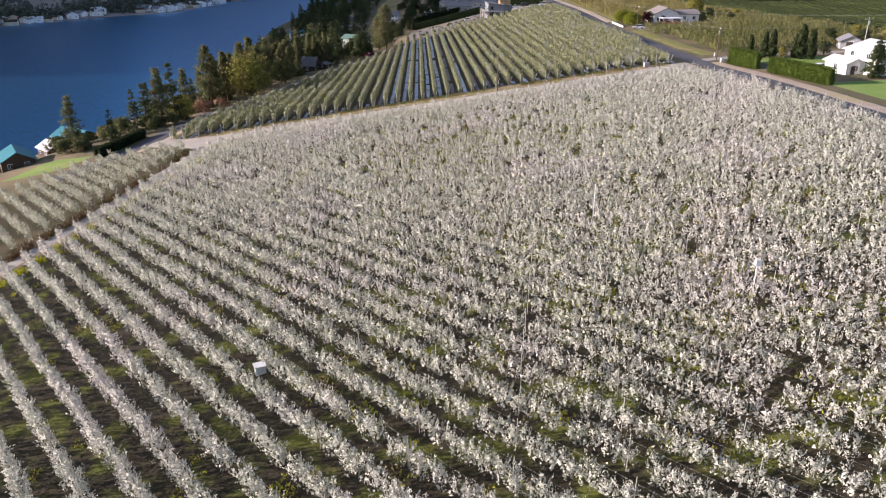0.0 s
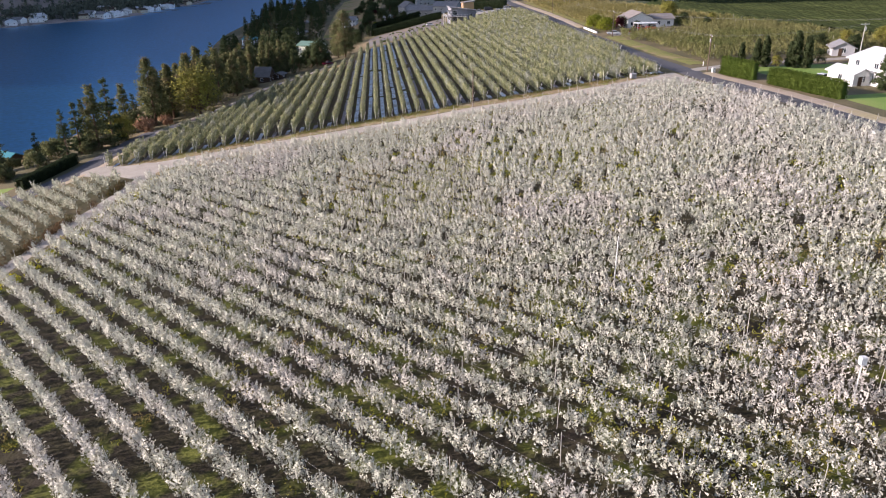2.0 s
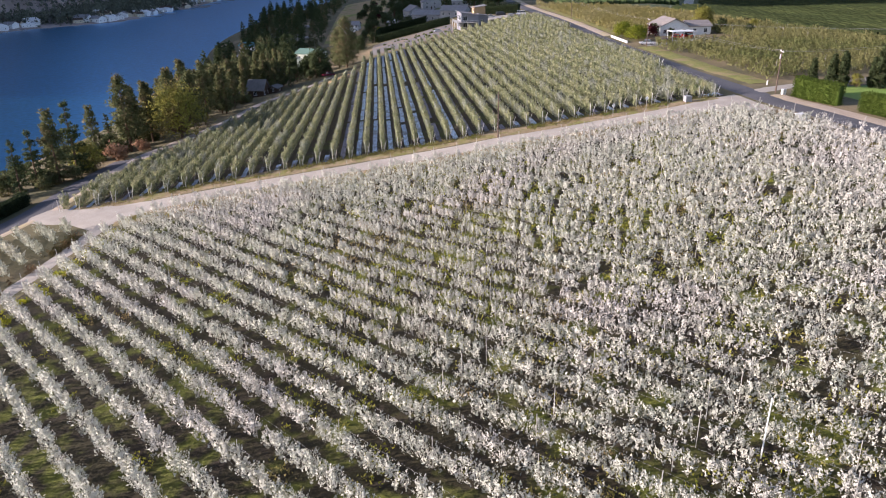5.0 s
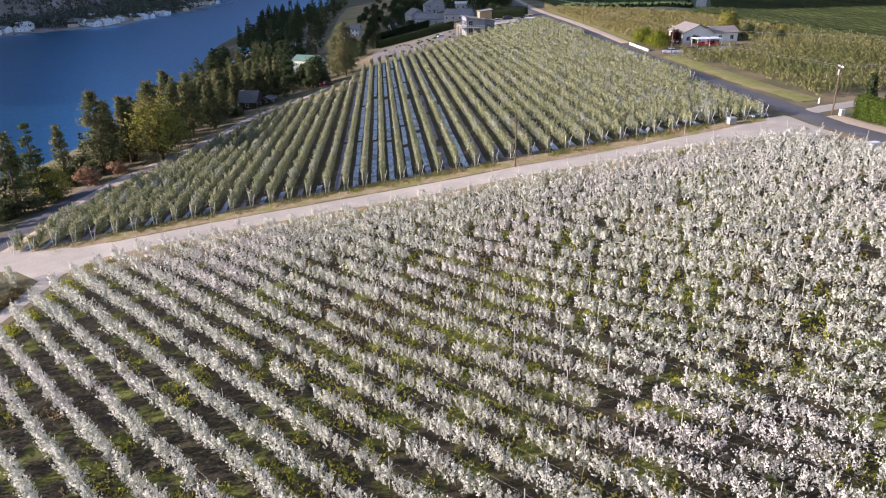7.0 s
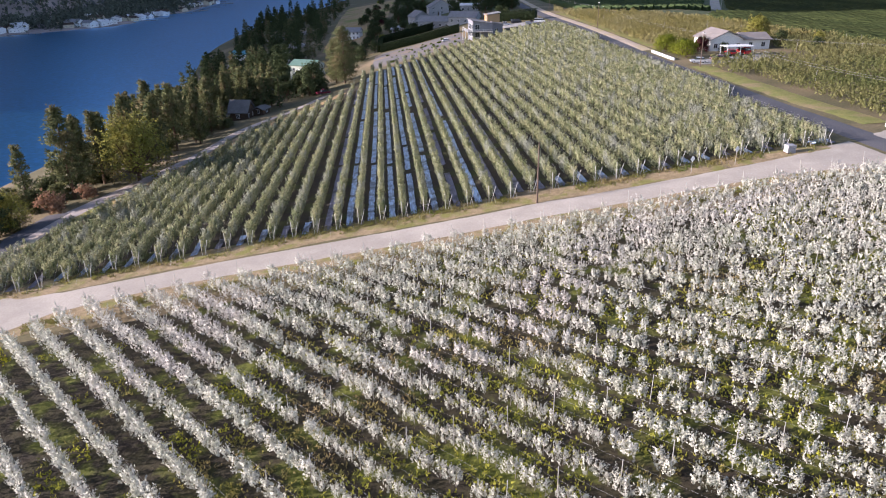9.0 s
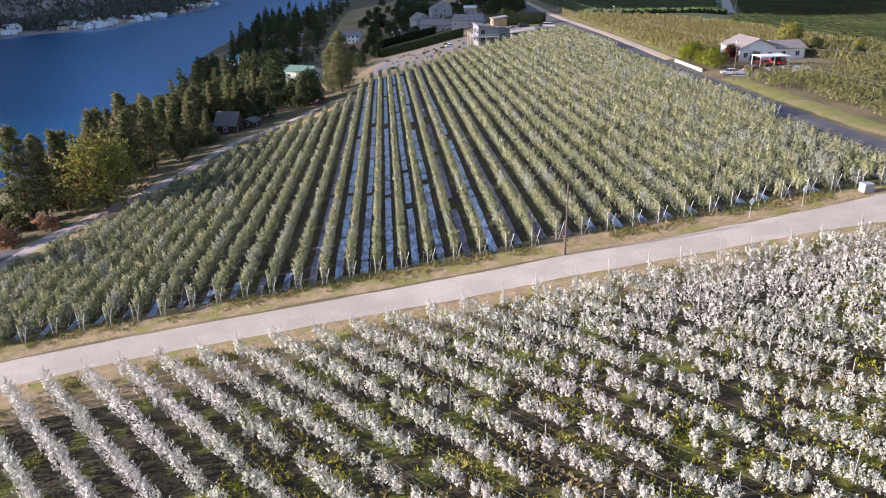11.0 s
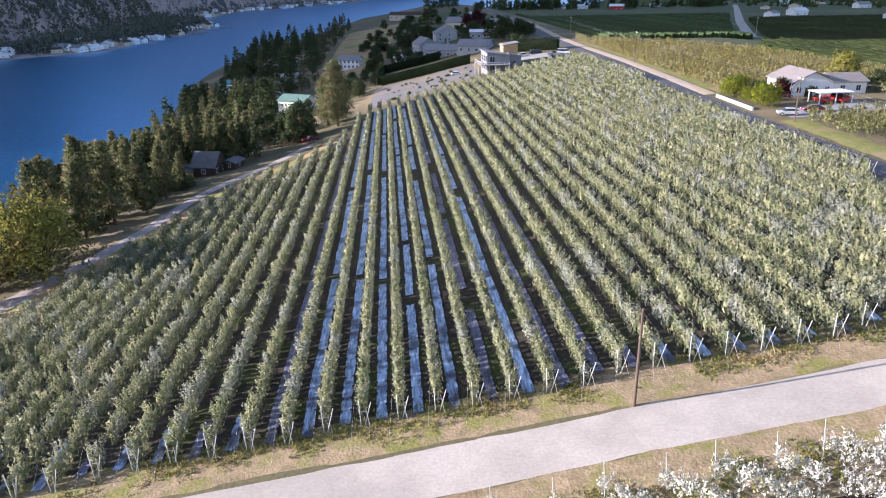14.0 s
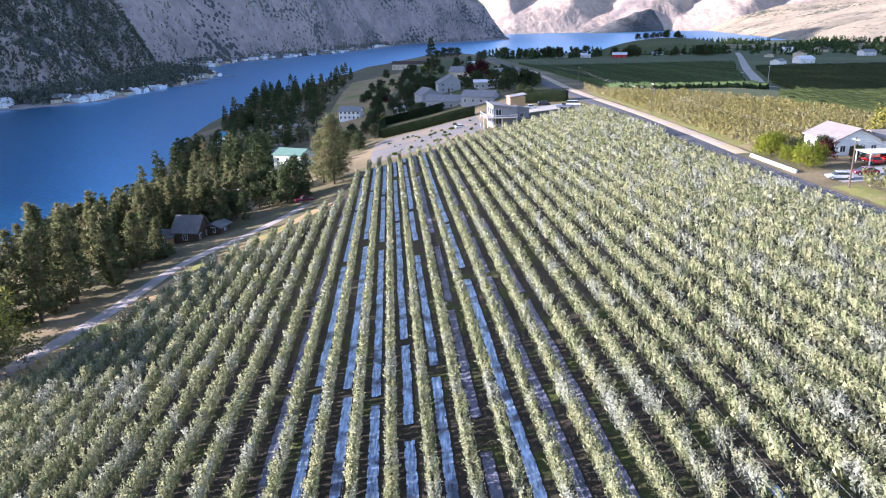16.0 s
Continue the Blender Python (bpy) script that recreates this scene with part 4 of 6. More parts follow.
def wire(points, radius, parent, name="wire"):
    """A thin three-sided wire through points."""
    p = np.array(points, float)
    n = len(p)
    off = np.array([[0, 0, 1.0], [0.6, 0.6, -0.5], [-0.6, -0.6, -0.5]]) * radius
    v = (p[:, None] + off[None]).reshape(-1, 3)
    f = [(3 * i + j, 3 * i + (j + 1) % 3, 3 * i + 3 + (j + 1) % 3, 3 * i + 3 + j) for i in range(n - 1) for j in range(3)]
    return raw(name, v, f, M["wire"], parent)


post_mesh = {}


def post(parent, x, y, h, lean=(0, 0), r=0.045, base=0.0, wood="post"):
    key = (round(h, 1), round(lean[0], 2), round(lean[1], 2), r, wood)
    if key not in post_mesh:
        s = Shape()
        s.rod((0, 0, -0.3), (lean[0], lean[1], h), r, r * 0.9, 6)
        post_mesh[key] = s.part("post", M[wood], parent)
        ob = post_mesh[key]
    else:
        ob = new("post", post_mesh[key].data)
        ob.parent = parent
    ob.location = (x, y, float(ground_z(x, y)) + base)
    return ob


for i, x, y in rows_a:
    t = thing("trellis", "slim pale trellis posts and wires along an orchard row", "trellis", group="trellises of the clay dusted orchard")
    n = len(x)
    for k in list(range(0, n - 5, 11)) + [n - 1]:
        end = k in (0, n - 1)
        tall = rt.choice((2.8, 3.0, 3.2)) + (0.2 if end else 0)
        tilt = (-0.35 if k == 0 else 0.35) if end else 0
        lean = (round(a_dir[0] * tilt, 2), round(a_dir[1] * tilt, 2)) if end else rt.choice(((0, 0), (0.08, 0.03), (-0.06, 0.05)))
        post(t, x[k], y[k], tall, lean, 0.038 if end else 0.03)
    q = np.linspace(0, n - 1, max(2, n // 8)).astype(int)
    for h in (2.75, 1.9):
        wire(np.stack([x[q], y[q], ground_z(x[q], y[q]) + h], 1), 0.005, t)

for i, x, y in rows_b:
    t = thing("vee_trellis", "white V trellis end posts with wires at a row end", "trellis", group="V trellises")
    z0 = float(ground_z(x[0], y[0]))
    post(t, x[0] - 0.15, y[0] - 0.45, 2.7, (-0.12, -0.15), 0.042, wood="trellis")
    post(t, x[0] + 0.1, y[0] - 0.5, 2.5, (0.7, -0.1), 0.042, wood="trellis")
    s = Shape()
    s.rod((x[0] - 0.35, y[0] - 0.5, z0 + 1.5), (x[0] + 0.35, y[0] - 0.5, z0 + 1.5), 0.03, 0.03, 5)
    s.part("crosspiece", M["post"], t)
    s = Shape()
    s.rod((x[0] + 0.3, y[0] - 0.5, z0 + 1.9), (x[0] + 0.8, y[0] - 1.4, z0 - 0.1), 0.024, 0.024, 5)
    s.part("brace", M["post"], t)
    n = len(x)
    q = np.linspace(0, n - 1, max(2, n // 12)).astype(int)
    for side in (-1, 1):
        wire(np.stack([x[q] + side * 0.55, y[q], ground_z(x[q], y[q]) + 2.9], 1), 0.008, t)
    wire(np.array([[x[0] - 0.6, y[0] - 0.6, z0 + 3.0], [x[0] - 0.9, y[0] - 3.0, z0 + 0.1]]), 0.014, t, "guy_wire")

# crinkled reflective film in the alleys
for (i, x, y), (j, x2, y2) in zip(rows_b[:-1], rows_b[1:]):
    t = thing("reflective_film", "crinkled reflective film tinted sky blue, laid along an orchard alley", "ground film", group="films between trellis rows")
    n = min(len(x), len(x2))
    r = np.random.default_rng(900 + i)
    ties = []
    # Each alley takes the dull or the bright cover at random.
    skin = M["fabric"] if r.random() < 0.38 else M["film"]
    start = 0
    reach = n if -22 < x[0] < 11 else min(n, int(r.choice([5, 6, 8])))
    while start < reach - 3:
        ln = int(r.uniform(18, 70))
        stop = min(reach, start + ln)
        k = np.arange(start, stop)
        cx = x[k] + b_nor[0] * B_STEP / 2
        cy = y[k] + b_nor[1] * B_STEP / 2
        ok = inside_b(cx, cy)
        cx, cy = cx[ok], cy[ok]
        if len(cx) > 3:
            u = np.linspace(-1, 1, 7)
            w = 0.50 + 0.03 * r.normal(0, 1, (len(cx), 1)) * (np.abs(u) > 0.9)
            off = u[None] * w + 0.04 * np.cumsum(r.normal(0, 0.5, len(cx)))[:, None].clip(-5, 5)
            X = cx[:, None] + b_nor[0] * off
            Y = cy[:, None] + b_nor[1] * off
            Z = ground_z(X, Y) + 0.08 + np.abs(r.normal(0, 0.025, X.shape)) + 0.05 * np.abs(u)
            m = len(cx)
            q = np.arange(m - 1)[:, None] * 7 + np.arange(6)[None]
            raw("film_length", np.stack([X, Y, Z], -1).reshape(-1, 3), np.stack([q, q + 1, q + 8, q + 7], -1).reshape(-1, 4), skin, t)
            e = np.repeat(np.arange(2, m - 1, 2), 2)
            sd = np.tile([0, 6], len(e) // 2)
            px, py, pz = X[e, sd], Y[e, sd], Z[e, sd] + 0.03
            sg = np.where(sd == 0, 1.0, -1.0) * 0.16
            V = np.stack([np.stack([px + (u_ * 0.14) * b_dir[0] + w_ * sg * b_nor[0] - 0.06 * np.sign(sg), py + (u_ * 0.14) * b_dir[1] + w_ * sg * b_nor[1], pz + 0.02 * w_], 1) for u_, w_ in ((-1, 0), (1, 0), (1, 1), (-1, 1))], 1)
            ties.append(V.reshape(-1, 3))
        start = stop + int(r.choice([1, 2, 5, 9], p=[0.45, 0.3, 0.15, 0.1]))
    if ties:
        V = np.concatenate(ties)
        tagged(raw("tie_strip", V, np.arange(len(V)).reshape(-1, 4), M["rubber"], t), "black tie straps along the film edges", kind="stuff")
    elif not t.children:
        bpy.data.objects.remove(t)

# ---- hedges, shrubs, verge plants ----
def hedge(name, p, q, tall, thick, mat, label, seed, bumps=0.0):
    """A clipped hedge between two ground points, leafy all over, on a row of stems."""
    r = np.random.default_rng(seed)
    p, q = np.array(p, float), np.array(q, float)
    ln = np.linalg.norm(q - p)
    d = (q - p) / ln
    nrm = np.array([d[1], -d[0]])
    t = thing(name, label, "hedge")
    s = Shape()
    s.rod((0, 0, -0.2), (0, 0, tall * 0.7), 0.09, 0.04, 5)
    first = s.part("stem", M["bark"], t)
    for k in range(max(2, int(ln / 1.6))):
        c = p + d * (k + 0.5) * 1.6
        stem = first if k == 0 else new("stem", first.data)
        stem.parent = t
        stem.location = (c[0], c[1], float(ground_z(c[0], c[1])))
    n = int(ln * (tall + thick) * 48)
    a = r.uniform(0, ln, n)
    f = r.random(n)
    side = np.where(r.random(n) < 0.5, -1, 1) * thick / 2
    top = r.random(n) < thick / (thick + 2 * tall)
    wav = 1 + bumps * np.sin(a * 2 * np.pi / 2.6) ** 2 - bumps
    h = np.where(top, tall * wav, f * tall * wav)
    o = np.where(top, (f * 2 - 1) * thick / 2, side * (1 - 0.25 * bumps * (f ** 2)))
    o = o * (0.75 + 0.25 * wav)
    c = p[None] + d[None] * a[:, None] + nrm[None] * o[:, None]
    base = np.stack([c[:, 0], c[:, 1], ground_z(c[:, 0], c[:, 1]) + h], 1)
    way = unit(np.stack([nrm[0] * np.sign(o), nrm[1] * np.sign(o), 0.6 + top * 1.0], 1) + r.normal(0, 0.35, (n, 3)))
    v = leaves(base - way * 0.12, way, np.full(n, 0.18), 3, 0.19, r, 0.06, 0.42, 0.6)
    m = max(2, int(ln / 2))
    q = np.linspace(0.25, ln - 0.25, m)
    ring = np.array([[-1, 0.0], [-1, 1], [1, 1], [1, 0.0]]) * [thick / 2 - 0.22, tall - 0.3]
    cx = p[None] + d[None] * q[:, None]
    core = np.stack([cx[:, None, 0] + nrm[0] * ring[None, :, 0], cx[:, None, 1] + nrm[1] * ring[None, :, 0], ground_z(cx[:, 0], cx[:, 1])[:, None] + ring[None, :, 1] * (1 - 0.5 * bumps)], -1)
    tri = [(4 * i + a_, 4 * i + a_ + 1, 4 * i + 4 + a_ + k_) for i in range(m - 1) for a_ in range(3) for k_ in (0, 1)] + [(4 * i + 4 + a_, 4 * i + a_ + 1, 4 * i + 5 + a_) for i in range(m - 1) for a_ in range(3)] + [(0, 1, 2), (0, 2, 3), (4 * m - 4, 4 * m - 3, 4 * m - 2), (4 * m - 4, 4 * m - 2, 4 * m - 1)]
    raw("foliage", np.concatenate([v, core.reshape(-1, 3)]), np.concatenate([tris(v), np.array(tri) + len(v)]), mat, t)
    return t


hedge("roadside_hedge", (74.8, 194.5), (77.2, 182.5), 4.2, 1.8, M["hedge"], "tall clipped green arborvitae hedge beside the road", 1, 0.12)
hedge("roadside_hedge", (78.2, 177), (81.5, 154.5), 3.6, 1.9, M["hedge"], "tall clipped green arborvitae hedge beside the lawn", 2, 0.12)
hedge("drive_hedge", (-89.5, 178), (-85.2, 198), 2.6, 1.8, M["darkhedge"], "dark clipped hedge beside the asphalt drive", 3)
hedge("terrace_hedge", (-20.3, 491), (20.9, 477), 4.0, 3.0, M["darkhedge"], "long dark hedge above the gravel yard", 4)
hedge("terrace_hedge", (-21.5, 535), (9, 527), 4.0, 3.0, M["darkhedge"], "long dark hedge on the house terrace", 5)
hedge("terrace_hedge", (-21, 494), (-22, 535), 3.6, 2.6, M["darkhedge"], "dark hedge closing the terrace towards the slope", 8)
hedge("street_hedge", (38, 476), (58, 460), 5.2, 2.8, M["darkhedge"], "tall dark hedge behind the parked cars", 6, 0.3)

# ---- buildings ----
def window(parent, x0, x1, z0, z1, place, depth=0.06):
    """A framed pane; place maps (u, depth, z) to the wall's own axes."""
    f = Shape()
    b = 0.09
    for u0, u1, w0, w1 in ((x0 - b, x1 + b, z0 - b, z0), (x0 - b, x1 + b, z1, z1 + b), (x0 - b, x0, z0, z1), (x1, x1 + b, z0, z1), ((x0 + x1) / 2 - 0.03, (x0 + x1) / 2 + 0.03, z0, z1)):
        c = [place(u, d, w) for w in (w0, w1) for d in (-0.02, depth) for u in (u0, u1)]
        f.add(c, [(0, 1, 3, 2), (4, 6, 7, 5), (0, 4, 5, 1), (2, 3, 7, 6), (0, 2, 6, 4), (1, 5, 7, 3)])
    fr = f.part("window_frame", M["trim"], parent)
    g = Shape()
    c = [place(u, d, w) for w in (z0, z1) for d in (-0.02, depth * 0.4) for u in (x0, x1)]
    g.add(c, [(0, 1, 3, 2), (4, 6, 7, 5), (0, 4, 5, 1), (2, 3, 7, 6), (0, 2, 6, 4), (1, 5, 7, 3)])
    g.part("pane", M["glass"], fr)
    return fr


def house(name, label, m, wide, long, high, peak, wall, roof, windows=3, storeys=1, chimney=False, eave=0.5, door=True, sink=1.5):
    """A gabled house: ridge along its own y, wide in x, standing on its own origin."""
    t = thing(name, label, "house", m)
    w, l = wide / 2, long / 2
    s = Shape()
    s.prism([(-w, -sink), (w, -sink), (w, high), (0, high + peak - 0.12), (-w, high)], -l, l)
    s.part("wall", wall, t)
    k = 0.22
    slope = peak / w
    r = Shape()
    r.prism([(-w - eave, high - eave * slope), (0, high + peak), (w + eave, high - eave * slope), (w + eave, high - eave * slope + k), (0, high + peak + k), (-w - eave, high - eave * slope + k)], -l - eave, l + eave)
    rf = r.part("roof", roof, t)
    if chimney:
        c = Shape()
        c.box(w * 0.3, -l * 0.3, high, w * 0.3 + 0.7, -l * 0.3 + 0.9, high + peak + 0.9)
        c.part("chimney", M["greywall"], rf)
    for st in range(storeys):
        z0 = 0.9 + 2.7 * st
        if z0 + 1.2 > high + peak * 0.4:
            break
        for j in range(windows):
            u = -w + wide * (j + 0.5) / windows
            window(t, u - 0.55, u + 0.55, z0, z0 + 1.25, lambda a, d, z: (a, -l - d, z))
        nl = max(1, int(windows * long / wide))
        for j in range(nl):
            u = -l + long * (j + 0.5) / nl
            window(t, u - 0.55, u + 0.55, z0, z0 + 1.25, lambda a, d, z: (-w - d, a, z))
            window(t, u - 0.55, u + 0.55, z0, z0 + 1.25, lambda a, d, z: (w + d, a, z))
    if door:
        d = Shape()
        u = -w + wide * 0.36
        d.box(u - 0.45, -l - 0.07, 0, u + 0.45, -l + 0.02, 2.05)
        d.part("door", M["brownwall"], t)
    return t


# ranch house with carport beside the paved road
house("ranch_house", "white ranch house with tan shingle roof", at(91, 317.5, 2), 10.5, 12, 3.3, 2.4, M["white"], M["rooftan"], 3, 2)
house("ranch_wing", "low white wing of the ranch house with a tan roof", at(100.4, 316, 92), 8.5, 8, 3.0, 1.5, M["white"], M["rooftan"], 3, 1, door=False)
cp = thing("carport", "white flat roofed carport over red vehicles", "carport", at(90, 301.5, 4))
s = Shape(); s.box(-4.2, -2.4, 2.5, 4.2, 2.4, 2.66); s.part("roof", M["trim"], cp)
for x in (-3.9, 0, 3.9):
    for y in (-2.1, 2.1):
        s = Shape(); s.box(x - 0.09, y - 0.09, -0.3, x + 0.09, y + 0.09, 2.5); s.part("post", M["trim"], cp)
tagged(patch("concrete_drive", [(71, 284), (99, 289), (99, 305), (72, 294)], M["concrete"], 0.08), "pale concrete driveway of the ranch house", "driveway", kind="structure")
gw = thing("garden_wall", "low white masonry garden wall beside the road", "wall")
for k in range(8):
    y = 296 + 2.5 * k
    z = float(ground_z(69.8, y + 1.1))
    s = Shape(); s.box(69.6, y, z - 0.4, 70.0, y + 2.48, z + 0.6); s.box(69.55, y, z + 0.6, 70.05, y + 2.48, z + 0.68); s.part("wall_panel", M["white"], gw)

# two storey white house on the lawn
house("farmhouse", "white two storey farmhouse with shaded blue side", at(102, 172, 8), 12.5, 11, 4.9, 1.9, M["white"], M["roofwhite"], 3, 2)
# This shed is the low front wing of the farmhouse.
house("shed", "low white one storey wing of the farmhouse", at(93.6, 173, 8), 4.5, 8, 2.6, 1.0, M["white"], M["roofwhite"], 1, 1)
house("garage", "white garage with a dark grey roof", at(118, 218, -20), 5.5, 7, 2.2, 1.4, M["greywall"], M["roofgrey"], 1, 1)

# modern house above the trellis orchard
mh = thing("modern_house", "modern grey and timber house with big west windows and a balcony", "house", at(28.5, 431, 6))
s = Shape(); s.box(-5.5, -6, -3, 3.5, 6, 6.4); s.part("wall", M["slatewall"], mh)
s = Shape(); s.box(3.5, -4, -3, 8.5, 6.5, 6.0); s.part("garage_wing", M["slatewall"], mh)
s = Shape(); s.box(2.2, 0, 6.0, 8.0, 6.0, 9.6); s.part("timber_tower", M["tanwall"], mh)
s = Shape(); s.prism([(-6.2, 7.5), (2.2, 6.3), (2.2, 6.55), (-6.2, 7.75)], -6.6, 6.6); s.part("roof", M["roofgrey"], mh)
s = Shape(); s.prism([(1.6, 9.2), (8.6, 10.2), (8.6, 10.4), (1.6, 9.4)], -0.5, 6.6); s.part("tower_roof", M["roofgrey"], mh)
s = Shape(); s.prism([(3.5, 6.5), (9.0, 5.4), (9.0, 5.6), (3.5, 6.7)], -4.6, 0.0); s.part("wing_roof", M["roofgrey"], mh)
s = Shape(); s.prism([(-5.5, 6.4), (-5.5, 7.4), (3.5, 6.4)], -6, 6); s.part("gable_wall", M["slatewall"], mh)
for z0 in (0.2, 3.3):
    for y in (-4.2, -0.6, 3.0):
        window(mh, y - 1.3, y + 1.3, z0 + 0.3, z0 + 2.6, lambda a, d, z: (-5.5 - d, a, z))
    window(mh, -4.5, -2.5, z0 + 0.3, z0 + 2.5, lambda a, d, z: (a, -6 - d, z))
window(mh, 5.0, 6.4, 2.6, 3.9, lambda a, d, z: (a, -4 - d, z))
window(mh, 1.2, 2.8, 7.2, 8.6, lambda a, d, z: (2.2 - d, a, z))
s = Shape(); s.box(-8.2, -8.4, 2.7, 3.0, 6.0, 2.95); dk = s.part("balcony", M["concrete"], mh)
s = Shape(); s.box(-8.2, -8.4, 3.85, 3.0, -8.3, 3.93); s.box(-8.2, -8.4, 3.85, -8.1, 6.0, 3.93)
for k in range(12):
    s.box(-8.2 + k, -8.4, 2.95, -8.14 + k, -8.34, 3.9)
    s.box(-8.2, -8.4 + k * 1.25, 2.95, -8.14, -8.34 + k * 1.25, 3.9)
s.part("railing", M["trim"], dk)
for x, y in ((-8, -8.2), (-2.6, -8.2), (2.8, -8.2), (-8, -1), (-8, 5.8)):
    s = Shape(); s.box(x - 0.12, y - 0.12, -3, x + 0.12, y + 0.12, 2.7); s.part("balcony_post", M["trim"], mh)

# houses along the bench and on the bank
house("grey_house", "grey house with a grey roof and chimney", at(11, 538, 76), 11, 19, 3.6, 2.6, M["greywall"], M["roofgrey"], 3, 1, True)
house("grey_house", "grey house with a grey shingle roof", at(27, 518, 70), 12, 16, 3.4, 2.6, M["greywall"], M["roofgrey"], 3, 1)
house("gabled_house", "tall grey house with a front gable", at(17, 612, 5), 17, 16, 4.8, 4.6, M["greywall"], M["roofgrey"], 3, 2)
house("pale_house", "pale house with an almost flat pale roof", at(37, 574, 84), 9, 17, 3.6, 1.0, M["greywall"], M["roofwhite"], 3, 1)
house("long_house", "low house with a dark roof above the lake", at(-12, 960, 80), 13, 34, 4.5, 2.8, M["cream"], M["brownwall"], 3, 1)
house("gabled_house", "pale house with steep gables behind the grey house", at(2, 590, 20), 11, 13, 4.2, 3.6, M["greywall"], M["roofgrey"], 3, 1)
house("gabled_house", "cream house with a grey gabled roof", at(30, 690, 70), 13, 18, 4.2, 3.2, M["cream"], M["roofgrey"], 3, 1)
house("garden_house", "small white garden house among trees", at(-12, 566, 70), 5, 7, 2.6, 1.6, M["white"], M["roofwhite"], 2, 1)
house("street_house", "grey bungalow beside the far road", at(54, 640, 86), 10, 15, 3.2, 2.2, M["greywall"], M["roofgrey"], 3, 1)
house("far_house", "small house with a pale roof by the road", at(48, 800, 80), 8, 14, 3, 1.2, M["white"], M["roofwhite"], 3, 1)
house("white_house", "white two storey house with a grey roof on the bank", at(-44, 600, 80), 9, 13, 5.2, 2.4, M["white"], M["roofgrey"], 4, 2)
house("green_roof_house", "pale mint two storey house with a green metal roof", at(-57.5, 468, 66), 11, 13.5, 6.2, 2.0, M["mintwall"], M["roofgreen"], 3, 2)
house("cabin", "dark brown timber cabin with a steep grey roof", at(-63.5, 341, 80), 7.2, 6.6, 3.0, 3.3, M["brownwall"], M["roofdark"], 2, 1)
house("cabin_wing", "low brown wing of the timber cabin under a grey roof", at(-69, 340, 80), 5.0, 4.2, 2.4, 1.3, M["tanwall"], M["roofdark"], 1, 1, door=False)
house("shed", "low dark timber shed beside the cabin", at(-57.6, 344.5, -12), 4.2, 5.5, 2.1, 0.8, M["brownwall"], M["roofdark"], 1, 1)
house("hidden_cabin", "grey roofed cabin half hidden by pines", at(-66, 389, 60), 8, 9, 3, 2.6, M["brownwall"], M["roofgrey"], 2, 1)
house("boathouse", "lakeside house with a pale blue roof", at(-118, 600, 70), 9, 14, 3.4, 1.8, M["white"], M["roofteal"], 2, 1)
house("lake_house", "dark lakeside house with a teal metal roof", at(-116, 187, 35), 8, 10, 2.8, 2.2, M["brownwall"], M["roofteal"], 2, 1)
house("lake_house", "lakeside house with a pale roof among trees", at(-126, 224, 50), 7, 8, 2.6, 1.8, M["brownwall"], M["roofwhite"], 2, 1)
house("lake_house", "lakeside house with a teal roof behind trees", at(-135, 256, 60), 10, 14, 3.4, 2.4, M["brownwall"], M["roofteal"], 2, 1)
tagged(patch("gravel_yard", [(-23, 414), (22, 424), (22, 474), (-24, 486)], M["gravel"], 0.3), "pale gravel yard with young shrubs", "yard", kind="structure")
tagged(patch("parking", [(36, 440), (60, 436), (61, 452), (36, 458)], M["concrete"], 0.3), "pale parking ground behind the modern house", "yard", kind="structure")
tagged(patch("tan_terrace", [(-19, 496), (22, 482), (20, 522), (-19, 530)], M["slope"], 0.2), "dry tan terrace between two hedges", "terrace", kind="structure")
tagged(patch("dry_slope", [(-62, 560), (-23, 540), (-16, 900), (-70, 900)], M["slope"], 0.2, 8), "sunburnt tan slope above the lake", "slope", kind="structure")
tagged(patch("dry_bank", [(-42, 488), (-24, 492), (-23, 542), (-40, 560)], M["slope"], 0.22), "yellow dry grass bank below the hedge", "slope", kind="structure")
tagged(patch("village_green", [(-14, 545), (64, 552), (70, 1000), (-14, 960)], M["field"], 0.2, 8), "dull green gardens between the houses", "garden", kind="structure")
tagged(patch("terrace_lawn", [(-5, 508), (10, 504), (11, 518), (-5, 522)], M["lawn"], 0.3), "green lawn between two hedges", "lawn", kind="structure")
tagged(patch("green_house_yard", [(-50, 462), (-36, 462), (-38, 486), (-52, 486)], M["concrete"], 0.3), "pale gravel yard beside the green roofed house", "yard", kind="structure")

# ---- poles and cables ----
def utility_pole(x, y, high, label, arm=True, drum=False, turn=0.0, r=0.15, wood="polewood"):
    t = thing("utility_pole", label, "utility pole", at(x, y, turn))
    s = Shape(); s.rod((0, 0, -0.5), (0, 0, high), r, r * 0.7, 10); s.part("shaft", M[wood], t)
    if arm:
        s = Shape(); s.box(-1.2, -0.06, high - 0.5, 1.2, 0.06, high - 0.36); a = s.part("crossarm", M["post"], t)
        for u in (-1.1, -0.5, 0.5, 1.1):
            s = Shape(); s.rod((u, 0, high - 0.36), (u, 0, high - 0.16), 0.05, 0.035, 6); s.part("insulator", M["trim"], a)
    if drum:
        s = Shape(); s.rod((0.32, 0, high - 1.9), (0.32, 0, high - 1.0), 0.22, 0.22, 10); s.part("transformer", M["greywall"], t)
    return t


